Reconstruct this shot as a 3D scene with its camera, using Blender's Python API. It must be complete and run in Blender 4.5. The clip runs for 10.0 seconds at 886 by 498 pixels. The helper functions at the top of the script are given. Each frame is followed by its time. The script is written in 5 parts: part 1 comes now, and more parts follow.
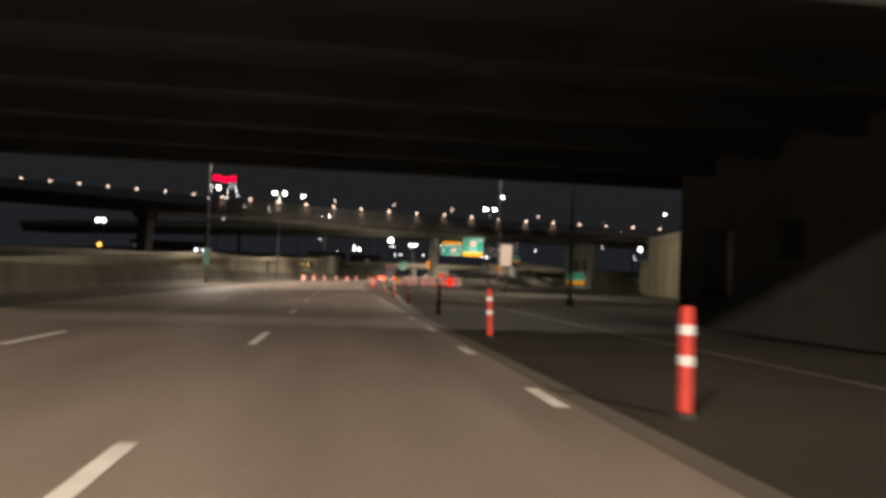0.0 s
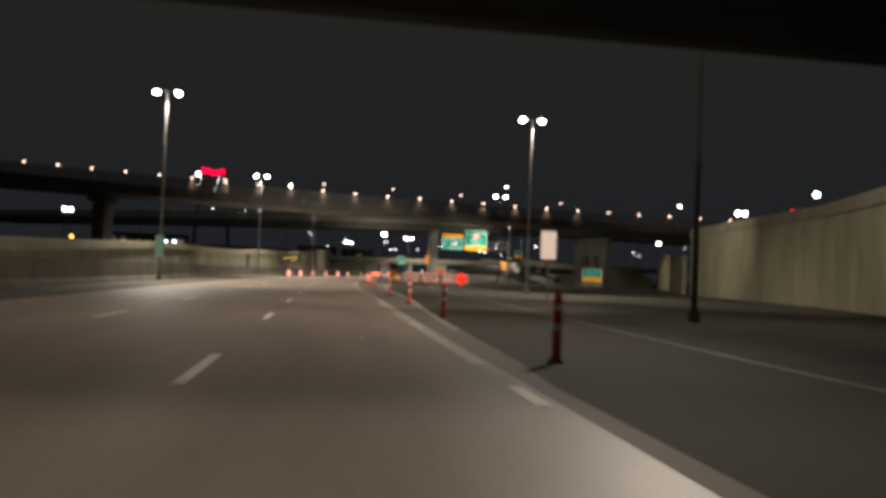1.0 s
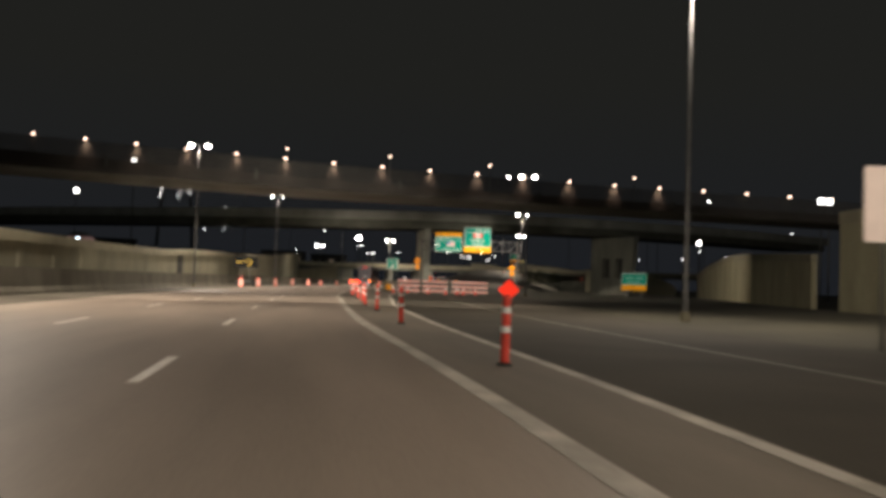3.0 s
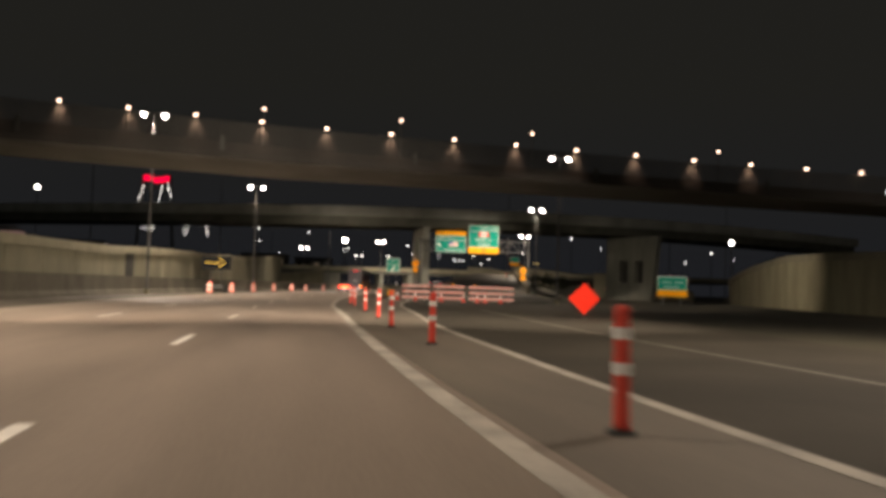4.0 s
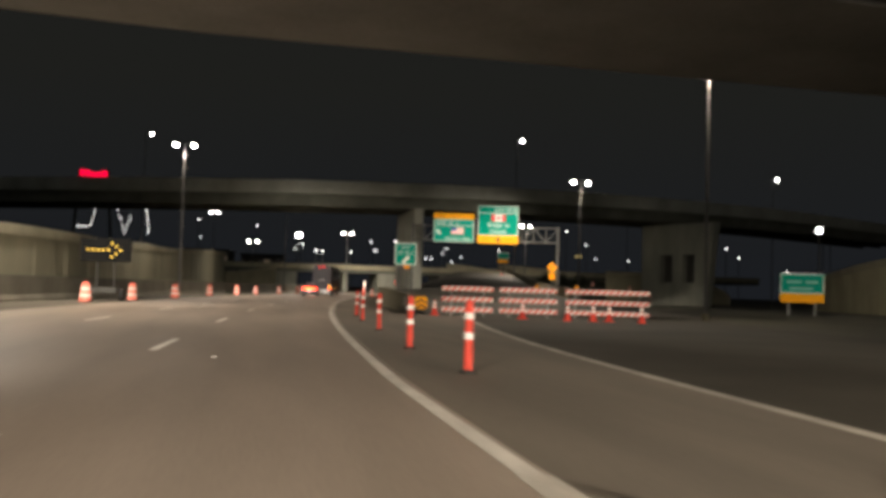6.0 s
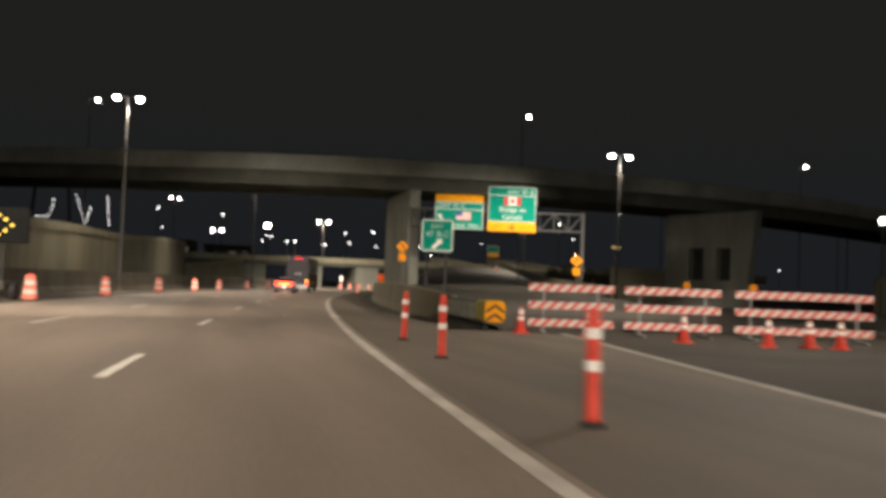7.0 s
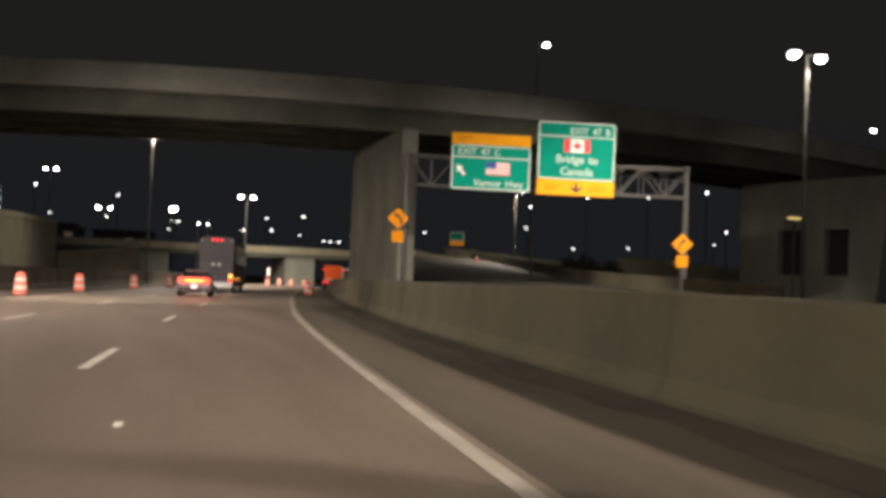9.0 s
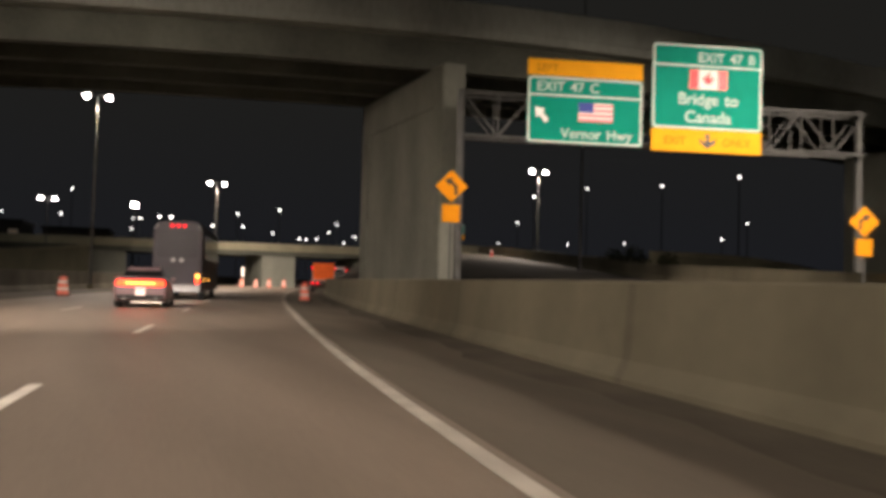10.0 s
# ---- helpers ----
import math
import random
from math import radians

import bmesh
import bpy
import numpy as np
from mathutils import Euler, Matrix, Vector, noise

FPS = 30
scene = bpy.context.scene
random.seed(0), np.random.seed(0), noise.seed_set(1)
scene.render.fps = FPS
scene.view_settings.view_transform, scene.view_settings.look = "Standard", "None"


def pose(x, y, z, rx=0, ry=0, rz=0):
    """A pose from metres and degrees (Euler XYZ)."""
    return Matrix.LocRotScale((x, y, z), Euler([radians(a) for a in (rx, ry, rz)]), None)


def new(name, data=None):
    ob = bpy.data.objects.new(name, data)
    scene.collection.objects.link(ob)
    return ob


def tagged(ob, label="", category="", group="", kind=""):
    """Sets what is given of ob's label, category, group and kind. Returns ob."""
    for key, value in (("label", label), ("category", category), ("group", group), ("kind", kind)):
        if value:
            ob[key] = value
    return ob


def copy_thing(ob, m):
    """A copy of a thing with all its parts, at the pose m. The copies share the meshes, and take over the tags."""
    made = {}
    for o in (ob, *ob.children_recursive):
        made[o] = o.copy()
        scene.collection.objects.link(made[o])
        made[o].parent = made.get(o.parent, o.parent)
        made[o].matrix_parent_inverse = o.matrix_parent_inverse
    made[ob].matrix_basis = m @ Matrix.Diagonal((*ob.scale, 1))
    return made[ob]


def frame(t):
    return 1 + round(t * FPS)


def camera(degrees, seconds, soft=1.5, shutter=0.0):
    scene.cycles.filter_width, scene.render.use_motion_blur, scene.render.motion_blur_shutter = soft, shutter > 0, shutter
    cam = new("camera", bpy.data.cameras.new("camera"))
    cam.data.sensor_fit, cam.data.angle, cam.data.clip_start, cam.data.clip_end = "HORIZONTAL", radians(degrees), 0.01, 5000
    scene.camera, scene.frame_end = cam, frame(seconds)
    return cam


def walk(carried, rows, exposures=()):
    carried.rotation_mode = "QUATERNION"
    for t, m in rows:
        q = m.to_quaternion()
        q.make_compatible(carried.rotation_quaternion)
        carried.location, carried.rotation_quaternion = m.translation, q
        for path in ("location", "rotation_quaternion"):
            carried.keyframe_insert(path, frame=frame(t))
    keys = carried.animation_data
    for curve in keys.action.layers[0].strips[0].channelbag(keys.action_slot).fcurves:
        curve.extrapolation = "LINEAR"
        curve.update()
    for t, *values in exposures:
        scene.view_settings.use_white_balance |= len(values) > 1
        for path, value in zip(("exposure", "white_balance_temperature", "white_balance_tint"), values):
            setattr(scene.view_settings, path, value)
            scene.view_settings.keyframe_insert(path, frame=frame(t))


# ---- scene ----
cam = camera(53.20, 10.0, soft=4.0, shutter=0.4)
# seconds, x, y, z, yaw, pitch, roll
ROWS = [
    (0.0, -0.00, -0.00, 1.237, -6.71, 1.92, -2.00),
    (0.5, 0.04, 8.90, 1.217, -6.96, 1.78, -2.17),
    (1.0, 0.10, 17.89, 1.252, -7.30, 1.66, -2.23),
    (1.5, 0.09, 26.61, 1.207, -7.78, 2.06, -2.07),
    (2.0, 0.20, 35.34, 1.206, -8.19, 1.84, -1.62),
    (2.5, 0.27, 44.52, 1.229, -8.68, 1.98, -1.65),
    (4.0, 0.48, 71.90, 1.151, -10.30, 2.53, -1.79),
    (4.5, 0.56, 81.14, 1.193, -10.79, 2.65, -1.57),
    (5.0, 0.70, 90.45, 1.230, -11.54, 2.68, -1.74),
    (6.5, 1.31, 117.24, 1.191, -14.71, 2.56, -1.77),
    (7.0, 1.72, 125.94, 1.201, -15.78, 2.42, -2.17),
    (7.5, 2.24, 134.59, 1.235, -17.19, 2.34, -2.53),
    (8.0, 3.02, 143.20, 1.227, -18.69, 2.33, -2.74),
    (8.5, 3.94, 152.02, 1.256, -20.15, 2.42, -2.35),
    (9.0, 5.07, 160.76, 1.296, -21.38, 2.20, -2.22),
    (9.5, 6.28, 169.42, 1.220, -22.38, 2.14, -1.93),
    (10.0, 7.53, 178.11, 1.203, -23.30, 2.21, -1.60),
]
# seconds, stops, kelvin, tint
LENS_ROWS = [(0.0, 0.42, 6500, 10), (1.0, 0.45, 6300, 7), (1.6, 0.35, 6250, 6), (2.5, 0.25, 6250, 6), (4.0, 0.15, 6800, 10), (4.5, 0.15, 6800, 10), (5.0, -0.22, 6750, 10), (5.2, -0.25, 6700, 9), (6.5, 0.3, 6300, 5), (7.4, 0.1, 6500, 9), (8.1, 0.1, 6300, 7), (9.0, 0.05, 6350, 9), (9.5, 0.05, 6500, 11), (10.0, 0.05, 6550, 12)]
walk(cam, [(t, pose(x, y, z, 90 + pitch, roll, yaw)) for t, x, y, z, yaw, pitch, roll in ROWS], LENS_ROWS)

# ---- night sky ----
world = bpy.data.worlds.new("night_sky")
scene.world = world
world.use_nodes = True
wt = world.node_tree
wc = wt.nodes.new("ShaderNodeTexCoord")
ws = wt.nodes.new("ShaderNodeSeparateXYZ")
wm = wt.nodes.new("ShaderNodeMix")
wm.data_type = "RGBA"
wr = wt.nodes.new("ShaderNodeMapRange")
wr.inputs["From Max"].default_value = 0.22
wm.inputs["A"].default_value = (0.0098, 0.0106, 0.0132, 1)
wm.inputs["B"].default_value = (0.0122, 0.0119, 0.0106, 1)
wt.links.new(wc.outputs["Generated"], ws.inputs[0])
wt.links.new(ws.outputs["Z"], wr.inputs["Value"])
wt.links.new(wr.outputs["Result"], wm.inputs["Factor"])
wt.links.new(wm.outputs["Result"], wt.nodes["Background"].inputs["Color"])
world.node_tree.nodes["Background"].inputs["Strength"].default_value = 1.0
scene.view_settings.exposure = 0.0

BEAM_POWER = 50000.0
DOWN_POWER = 14500.0
LAMP_COLOUR = (1.0, 0.84, 0.695)


# ---- materials ----
def material(name, base, rough=0.7, metal=0.0, vary=0.25, scale=1.5, fine=30.0, bump=0.0, stretch=(1, 1, 1), other=None, spec=0.5):
    """A surface with stains at one scale and grain at another."""
    m = bpy.data.materials.new(name)
    m.use_nodes = True
    nt = m.node_tree
    b = nt.nodes["Principled BSDF"]
    b.inputs["Roughness"].default_value = rough
    b.inputs["Metallic"].default_value = metal
    b.inputs["Specular IOR Level"].default_value = spec
    tc = nt.nodes.new("ShaderNodeTexCoord")
    mp = nt.nodes.new("ShaderNodeMapping")
    mp.inputs["Scale"].default_value = stretch
    nt.links.new(tc.outputs["Object"], mp.inputs["Vector"])
    n1 = nt.nodes.new("ShaderNodeTexNoise")
    n1.inputs["Scale"].default_value = scale
    n1.inputs["Detail"].default_value = 5
    n2 = nt.nodes.new("ShaderNodeTexNoise")
    n2.inputs["Scale"].default_value = fine
    n2.inputs["Detail"].default_value = 3
    for n in (n1, n2):
        nt.links.new(mp.outputs["Vector"], n.inputs["Vector"])
    add = nt.nodes.new("ShaderNodeMath")
    add.operation = "MULTIPLY_ADD"
    add.inputs[1].default_value = 0.35
    nt.links.new(n2.outputs["Fac"], add.inputs[0])
    nt.links.new(n1.outputs["Fac"], add.inputs[2])
    ramp = nt.nodes.new("ShaderNodeMapRange")
    ramp.inputs["From Min"].default_value = 0.42
    ramp.inputs["From Max"].default_value = 0.93
    nt.links.new(add.outputs[0], ramp.inputs["Value"])
    mix = nt.nodes.new("ShaderNodeMix")
    mix.data_type = "RGBA"
    lo = [max(0.0, c * (1 - vary)) for c in base]
    hi = list(other) if other else [min(1.0, c * (1 + vary)) for c in base]
    mix.inputs["A"].default_value = (*lo, 1)
    mix.inputs["B"].default_value = (*hi, 1)
    nt.links.new(ramp.outputs["Result"], mix.inputs["Factor"])
    nt.links.new(mix.outputs["Result"], b.inputs["Base Color"])
    if bump:
        bp = nt.nodes.new("ShaderNodeBump")
        bp.inputs["Strength"].default_value = bump
        bp.inputs["Distance"].default_value = 0.02
        nt.links.new(add.outputs[0], bp.inputs["Height"])
        nt.links.new(bp.outputs["Normal"], b.inputs["Normal"])
    return m


def glow(name, colour, strength):
    m = bpy.data.materials.new(name)
    m.use_nodes = True
    b = m.node_tree.nodes["Principled BSDF"]
    b.inputs["Base Color"].default_value = (*[min(1, c) for c in colour], 1)
    b.inputs["Emission Color"].default_value = (*colour, 1)
    b.inputs["Emission Strength"].default_value = strength
    return m


def striped(name, one, two, width, rough=0.45, lean=1.0, mirror=False):
    """Slanting bands of two sheetings, across x and z of the object."""
    m = bpy.data.materials.new(name)
    m.use_nodes = True
    nt = m.node_tree
    b = nt.nodes["Principled BSDF"]
    b.inputs["Roughness"].default_value = rough
    tc = nt.nodes.new("ShaderNodeTexCoord")
    sp = nt.nodes.new("ShaderNodeSeparateXYZ")
    nt.links.new(tc.outputs["Object"], sp.inputs[0])

    def calc(op, a, c):
        n = nt.nodes.new("ShaderNodeMath")
        n.operation = op
        for i, v in enumerate((a, c)):
            if v is None:
                continue
            if isinstance(v, (int, float)):
                n.inputs[i].default_value = v
            else:
                nt.links.new(v, n.inputs[i])
        return n.outputs[0]

    x = calc("ABSOLUTE", sp.outputs["X"], None) if mirror else sp.outputs["X"]
    s = calc("ADD", x, calc("MULTIPLY", sp.outputs["Z"], lean))
    band = calc("GREATER_THAN", calc("FRACT", calc("DIVIDE", s, width), None), 0.5)
    nz = nt.nodes.new("ShaderNodeTexNoise")
    nz.inputs["Scale"].default_value = 9
    mix = nt.nodes.new("ShaderNodeMix")
    mix.data_type = "RGBA"
    mix.inputs["A"].default_value = (*one, 1)
    mix.inputs["B"].default_value = (*two, 1)
    nt.links.new(band, mix.inputs["Factor"])
    dirt = nt.nodes.new("ShaderNodeMix")
    dirt.data_type = "RGBA"
    dirt.blend_type = "MULTIPLY"
    dirt.inputs["Factor"].default_value = 0.25
    nt.links.new(mix.outputs["Result"], dirt.inputs["A"])
    nt.links.new(nz.outputs["Fac"], dirt.inputs["B"])
    nt.links.new(dirt.outputs["Result"], b.inputs["Base Color"])
    return m


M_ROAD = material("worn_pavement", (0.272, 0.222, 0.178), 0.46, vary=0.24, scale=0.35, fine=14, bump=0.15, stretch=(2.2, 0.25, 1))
# exit lane tone: headlight falloff is put into this darker colour
M_EXIT_DIM = material("dimmed_exit_asphalt", (0.047, 0.041, 0.031), 0.85, vary=0.3, scale=0.3, fine=18, bump=0.2, spec=0.25)
M_GORE = material("gore_asphalt", (0.135, 0.113, 0.086), 0.75, vary=0.28, scale=0.4, fine=16, bump=0.2, stretch=(2, 0.3, 1))
M_LEFT = material("dark_left_shoulder", (0.10, 0.088, 0.066), 0.8, vary=0.3, scale=0.3, fine=16, bump=0.2, stretch=(2, 0.3, 1))
M_DARKBAR = material("stained_barrier", (0.095, 0.085, 0.064), 0.88, vary=0.4, scale=0.5, fine=8, bump=0.2, stretch=(1, 1, 0.5))
M_RAMP = material("ramp_asphalt", (0.056, 0.05, 0.04), 0.8, vary=0.3, scale=0.35, fine=15, bump=0.2)
M_ABUTMENT = material("abutment_concrete", (0.12, 0.115, 0.10), 0.92, vary=0.3, scale=0.4, fine=6, bump=0.2, stretch=(1, 1, 0.4))
M_DIRT = material("caked_roadside_dirt", (0.092, 0.078, 0.056), 0.95, vary=0.4, scale=0.7, fine=9, bump=0.5)
M_NEAR_BLACK = material("near_black_concrete", (0.035, 0.034, 0.03), 0.95, vary=0.35, scale=0.4, fine=5)
M_TALLWALL = material("tall_wall_concrete", (0.29, 0.268, 0.175), 0.88, vary=0.25, scale=0.4, fine=6, bump=0.25, stretch=(1, 1, 0.35))
M_GROUND = material("dry_grass_and_dirt", (0.042, 0.038, 0.024), 0.95, vary=0.45, scale=0.15, fine=3, bump=0.6)
M_PAINT = material("road_paint", (0.82, 0.78, 0.70), 0.6, vary=0.2, scale=2.0, fine=25)
M_PAINT_WORN = material("worn_road_paint", (0.40, 0.365, 0.31), 0.7, vary=0.42, scale=1.1, fine=15)
M_PAINT_EDGE = material("edge_line_paint", (0.52, 0.48, 0.42), 0.65, vary=0.3, scale=1.2, fine=15)
M_PAINT_GORE = material("faded_gore_paint", (0.27, 0.245, 0.2), 0.7, vary=0.4, scale=1.1, fine=15)
M_PAINT_FADED = material("faded_road_paint", (0.17, 0.155, 0.125), 0.7, vary=0.4, scale=1.2, fine=15)
M_CONCRETE = material("barrier_concrete", (0.168, 0.152, 0.104), 0.85, vary=0.25, scale=0.5, fine=8, bump=0.2, stretch=(1, 1, 0.5))
M_PANEL = material("wall_panel_concrete", (0.205, 0.192, 0.132), 0.88, vary=0.25, scale=0.4, fine=6, bump=0.25, stretch=(1, 1, 0.35))
M_PANEL_DARK = material("wall_coping_concrete", (0.245, 0.228, 0.16), 0.88, vary=0.2, scale=0.6, fine=7, bump=0.2)
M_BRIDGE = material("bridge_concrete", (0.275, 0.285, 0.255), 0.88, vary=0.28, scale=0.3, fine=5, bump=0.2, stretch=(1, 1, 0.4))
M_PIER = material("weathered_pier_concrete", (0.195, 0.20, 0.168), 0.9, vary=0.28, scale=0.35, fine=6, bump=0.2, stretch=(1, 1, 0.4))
# girders and far deck: shade under the bridges is put into the colour
M_BRIDGE_DARK = material("dark_bridge_concrete", (0.082, 0.086, 0.07), 0.9, vary=0.35, scale=0.4, fine=5)
# one flyover concrete in two tones: unlit face dark, lit soffit pale
M_FLYOVER = material("unlit_flyover_concrete", (0.038, 0.035, 0.031), 0.9, vary=0.35, scale=0.3, fine=5, bump=0.2, stretch=(1, 1, 0.4))
M_SOFFIT = material("bounce_lit_soffit_concrete", (0.21, 0.208, 0.198), 0.9, vary=0.25, scale=0.25, fine=5, bump=0.2)
M_STEEL = material("galvanised_steel", (0.26, 0.265, 0.26), 0.55, 0.4, vary=0.2, scale=3, fine=30)
M_POLE = material("weathered_lamp_pole", (0.10, 0.10, 0.098), 0.6, 0.3, vary=0.3, scale=2, fine=25)
M_WIRE = material("dull_fence_wire", (0.06, 0.058, 0.052), 0.8, vary=0.2, scale=1, fine=10, spec=0.2)
M_STEEL_DULL = material("weathered_steel", (0.085, 0.086, 0.082), 0.65, 0.2, vary=0.25, scale=3, fine=30)
M_GREEN = material("green_sheeting", (0.0, 0.25, 0.17), 0.75, spec=0.15, vary=0.08, scale=1.2, fine=20)
M_ORANGE_SHEET = material("yellow_sheeting", (0.90, 0.40, 0.012), 0.75, spec=0.15, vary=0.08, scale=1.5, fine=20)
M_SIGN_WHITE = material("white_sheeting", (0.88, 0.86, 0.82), 0.75, spec=0.15, vary=0.08, scale=2, fine=20)
M_SIGN_DULL = material("dull_legend", (0.22, 0.46, 0.38), 0.75, spec=0.1, vary=0.12, scale=2, fine=20)
M_SIGN_WORN = material("worn_legend", (0.45, 0.60, 0.53), 0.75, spec=0.1, vary=0.2, scale=3, fine=20)
M_AMBER_SHEET = material("amber_sheeting", (0.72, 0.265, 0.005), 0.75, spec=0.15, vary=0.1, scale=1.5, fine=20)
M_LEGEND = material("weathered_white_legend", (0.60, 0.68, 0.62), 0.75, spec=0.1, vary=0.2, scale=3, fine=20)
M_LEGEND_FAINT = material("faint_legend", (0.52, 0.23, 0.012), 0.75, spec=0.1, vary=0.2, scale=3, fine=20)
M_SIGN_BLACK = material("black_legend", (0.02, 0.018, 0.015), 0.5, vary=0.1)
M_SIGN_RED = material("red_legend", (0.75, 0.03, 0.04), 0.45, vary=0.1)
M_SIGN_BLUE = material("blue_legend", (0.06, 0.08, 0.35), 0.45, vary=0.1)
M_SIGN_PINK = material("faded_red_legend", (0.85, 0.22, 0.25), 0.45, vary=0.1)
M_POST_RED = material("orange_red_plastic", (0.68, 0.08, 0.055), 0.6, spec=0.2, vary=0.15, scale=4, fine=20)
M_DRUM = material("faded_orange_drum", (0.74, 0.20, 0.145), 0.6, spec=0.2, vary=0.15, scale=4, fine=20)
M_DRUM_WHITE = material("grubby_white_sheeting", (0.66, 0.52, 0.47), 0.75, spec=0.15, vary=0.15, scale=3, fine=20)
M_TRUCK_PANEL = material("orange_truck_panel", (0.90, 0.15, 0.025), 0.6, spec=0.2, vary=0.12, scale=1.5)
M_CUSHION = material("weathered_cushion_steel", (0.235, 0.235, 0.20), 0.7, 0.1, vary=0.3, scale=2, fine=18)
M_OLIVE = material("olive_yellow_plastic", (0.30, 0.24, 0.05), 0.7, vary=0.2, scale=3, fine=20)
M_CHEVRON = material("red_brown_chevron", (0.16, 0.03, 0.012), 0.6, vary=0.1)
M_BASE = material("black_rubber", (0.03, 0.028, 0.025), 0.8, vary=0.3)
M_DIAMOND = material("fluorescent_orange_fabric", (0.64, 0.026, 0.011), 0.7, spec=0.1, vary=0.05, scale=3)
M_CAR = material("mauve_grey_car_paint", (0.26, 0.17, 0.18), 0.3, 0.2, vary=0.1, scale=2)
M_TRIM = material("black_trim", (0.02, 0.02, 0.02), 0.5, vary=0.2)
M_GLASS = material("dark_tinted_glass", (0.012, 0.012, 0.014), 0.12, vary=0.1)
M_BUS = material("dark_blue_grey_bus_paint", (0.047, 0.04, 0.05), 0.5, vary=0.2, scale=0.8, spec=0.3)
M_BUS_GLASS = material("smoked_bus_glass", (0.023, 0.02, 0.026), 0.35, vary=0.15, spec=0.3)
M_BUS_LIGHT = material("pale_bumper", (0.42, 0.41, 0.41), 0.4, vary=0.15)
M_TYRE = material("tyre_rubber", (0.018, 0.018, 0.018), 0.85, vary=0.2)
M_RIM = material("alloy_rim", (0.4, 0.4, 0.4), 0.35, 0.8, vary=0.1)
M_DARKMETAL = material("dark_painted_metal", (0.05, 0.05, 0.045), 0.6, 0.3, vary=0.2)
M_LEAF = material("dark_shrub_leaves", (0.05, 0.06, 0.03), 0.9, vary=0.5, scale=2, fine=12)
M_FARWALL = material("far_building_wall", (0.10, 0.095, 0.09), 0.9, vary=0.3, scale=0.1, fine=2)
S_BARRICADE = striped("barricade_sheeting", (0.84, 0.70, 0.64), (0.80, 0.14, 0.11), 0.31, lean=-1.0)
G_LAMP = glow("lamp_white", (1.0, 0.95, 0.86), 48.0)
G_FAR = glow("far_lamp_white", (1.0, 0.97, 0.92), 11.0)
G_WARM = glow("parapet_lamp", (1.0, 0.68, 0.52), 5.5)
G_HEAD = glow("headlight_blue_white", (0.72, 0.86, 1.0), 14.0)
G_TAIL = glow("tail_light_red", (1.0, 0.03, 0.006), 9.0)
G_RED = glow("red_lamp", (1.0, 0.01, 0.02), 3.0)
G_RED_SIGN = glow("red_sign_tubes", (1.0, 0.0, 0.05), 1.3)
G_AMBER = glow("amber_lamp", (1.0, 0.42, 0.06), 5.0)
G_ARROW = glow("arrow_bulb_amber", (1.0, 0.62, 0.08), 2.6)
G_PLATE = glow("plate_lamp_glow", (1.0, 0.8, 0.75), 0.5)


# ---- mesh helpers ----
def part(name, bm, mat, parent=None, label="", smooth=False):
    me = bpy.data.meshes.new(name)
    bmesh.ops.recalc_face_normals(bm, faces=bm.faces[:])
    bm.to_mesh(me)
    bm.free()
    me.materials.append(mat)
    if smooth:
        for p in me.polygons:
            p.use_smooth = True
    ob = new(name, me)
    if parent:
        ob.parent = parent
    if label:
        ob["label"] = label
    return ob


def thing(name, at, label, category, group="", kind="", yaw=0.0):
    """An empty at the base of a thing, turned about z by yaw degrees."""
    e = new(name)
    e.empty_display_size = 0.2
    e.matrix_world = pose(*at, 0, 0, yaw)
    return tagged(e, label, category, group, kind)


def box(bm, lo, hi, bevel=0.0):
    b = bmesh.new()
    bmesh.ops.create_cube(b, size=1)
    for v in b.verts:
        v.co = Vector([lo[i] + (v.co[i] + 0.5) * (hi[i] - lo[i]) for i in range(3)])
    if bevel:
        bmesh.ops.bevel(b, geom=b.edges[:], offset=bevel, segments=2, profile=0.5, affect="EDGES")
    merge(bm, b)
    return bm


def merge(bm, b):
    me = bpy.data.meshes.new("tmp")
    b.to_mesh(me)
    b.free()
    bm.from_mesh(me)
    bpy.data.meshes.remove(me)


def tube(bm, a, b, ra, rb=None, seg=10):
    """A tapered round bar from a to b."""
    a, b = Vector(a), Vector(b)
    rb = ra if rb is None else rb
    t = bmesh.new()
    bmesh.ops.create_cone(t, cap_ends=True, segments=seg, radius1=ra, radius2=rb, depth=(b - a).length)
    q = (b - a).to_track_quat("Z", "Y").to_matrix().to_4x4()
    bmesh.ops.transform(t, matrix=Matrix.Translation((a + b) / 2) @ q, verts=t.verts[:])
    merge(bm, t)
    return bm


def ball(bm, at, r, squash=(1, 1, 1), sub=2):
    t = bmesh.new()
    bmesh.ops.create_icosphere(t, subdivisions=sub, radius=r)
    for v in t.verts:
        v.co = Vector([v.co[i] * squash[i] + at[i] for i in range(3)])
    merge(bm, t)
    return bm


def loft(bm, rings, closed=True, caps=True):
    """A skin through rings of equal count."""
    vs = [[bm.verts.new(p) for p in r] for r in rings]
    n = len(rings[0])
    for a, b in zip(vs, vs[1:]):
        for i in range(n if closed else n - 1):
            j = (i + 1) % n
            bm.faces.new((a[i], a[j], b[j], b[i]))
    if caps and closed:
        bm.faces.new(vs[0])
        bm.faces.new(vs[-1])
    return bm


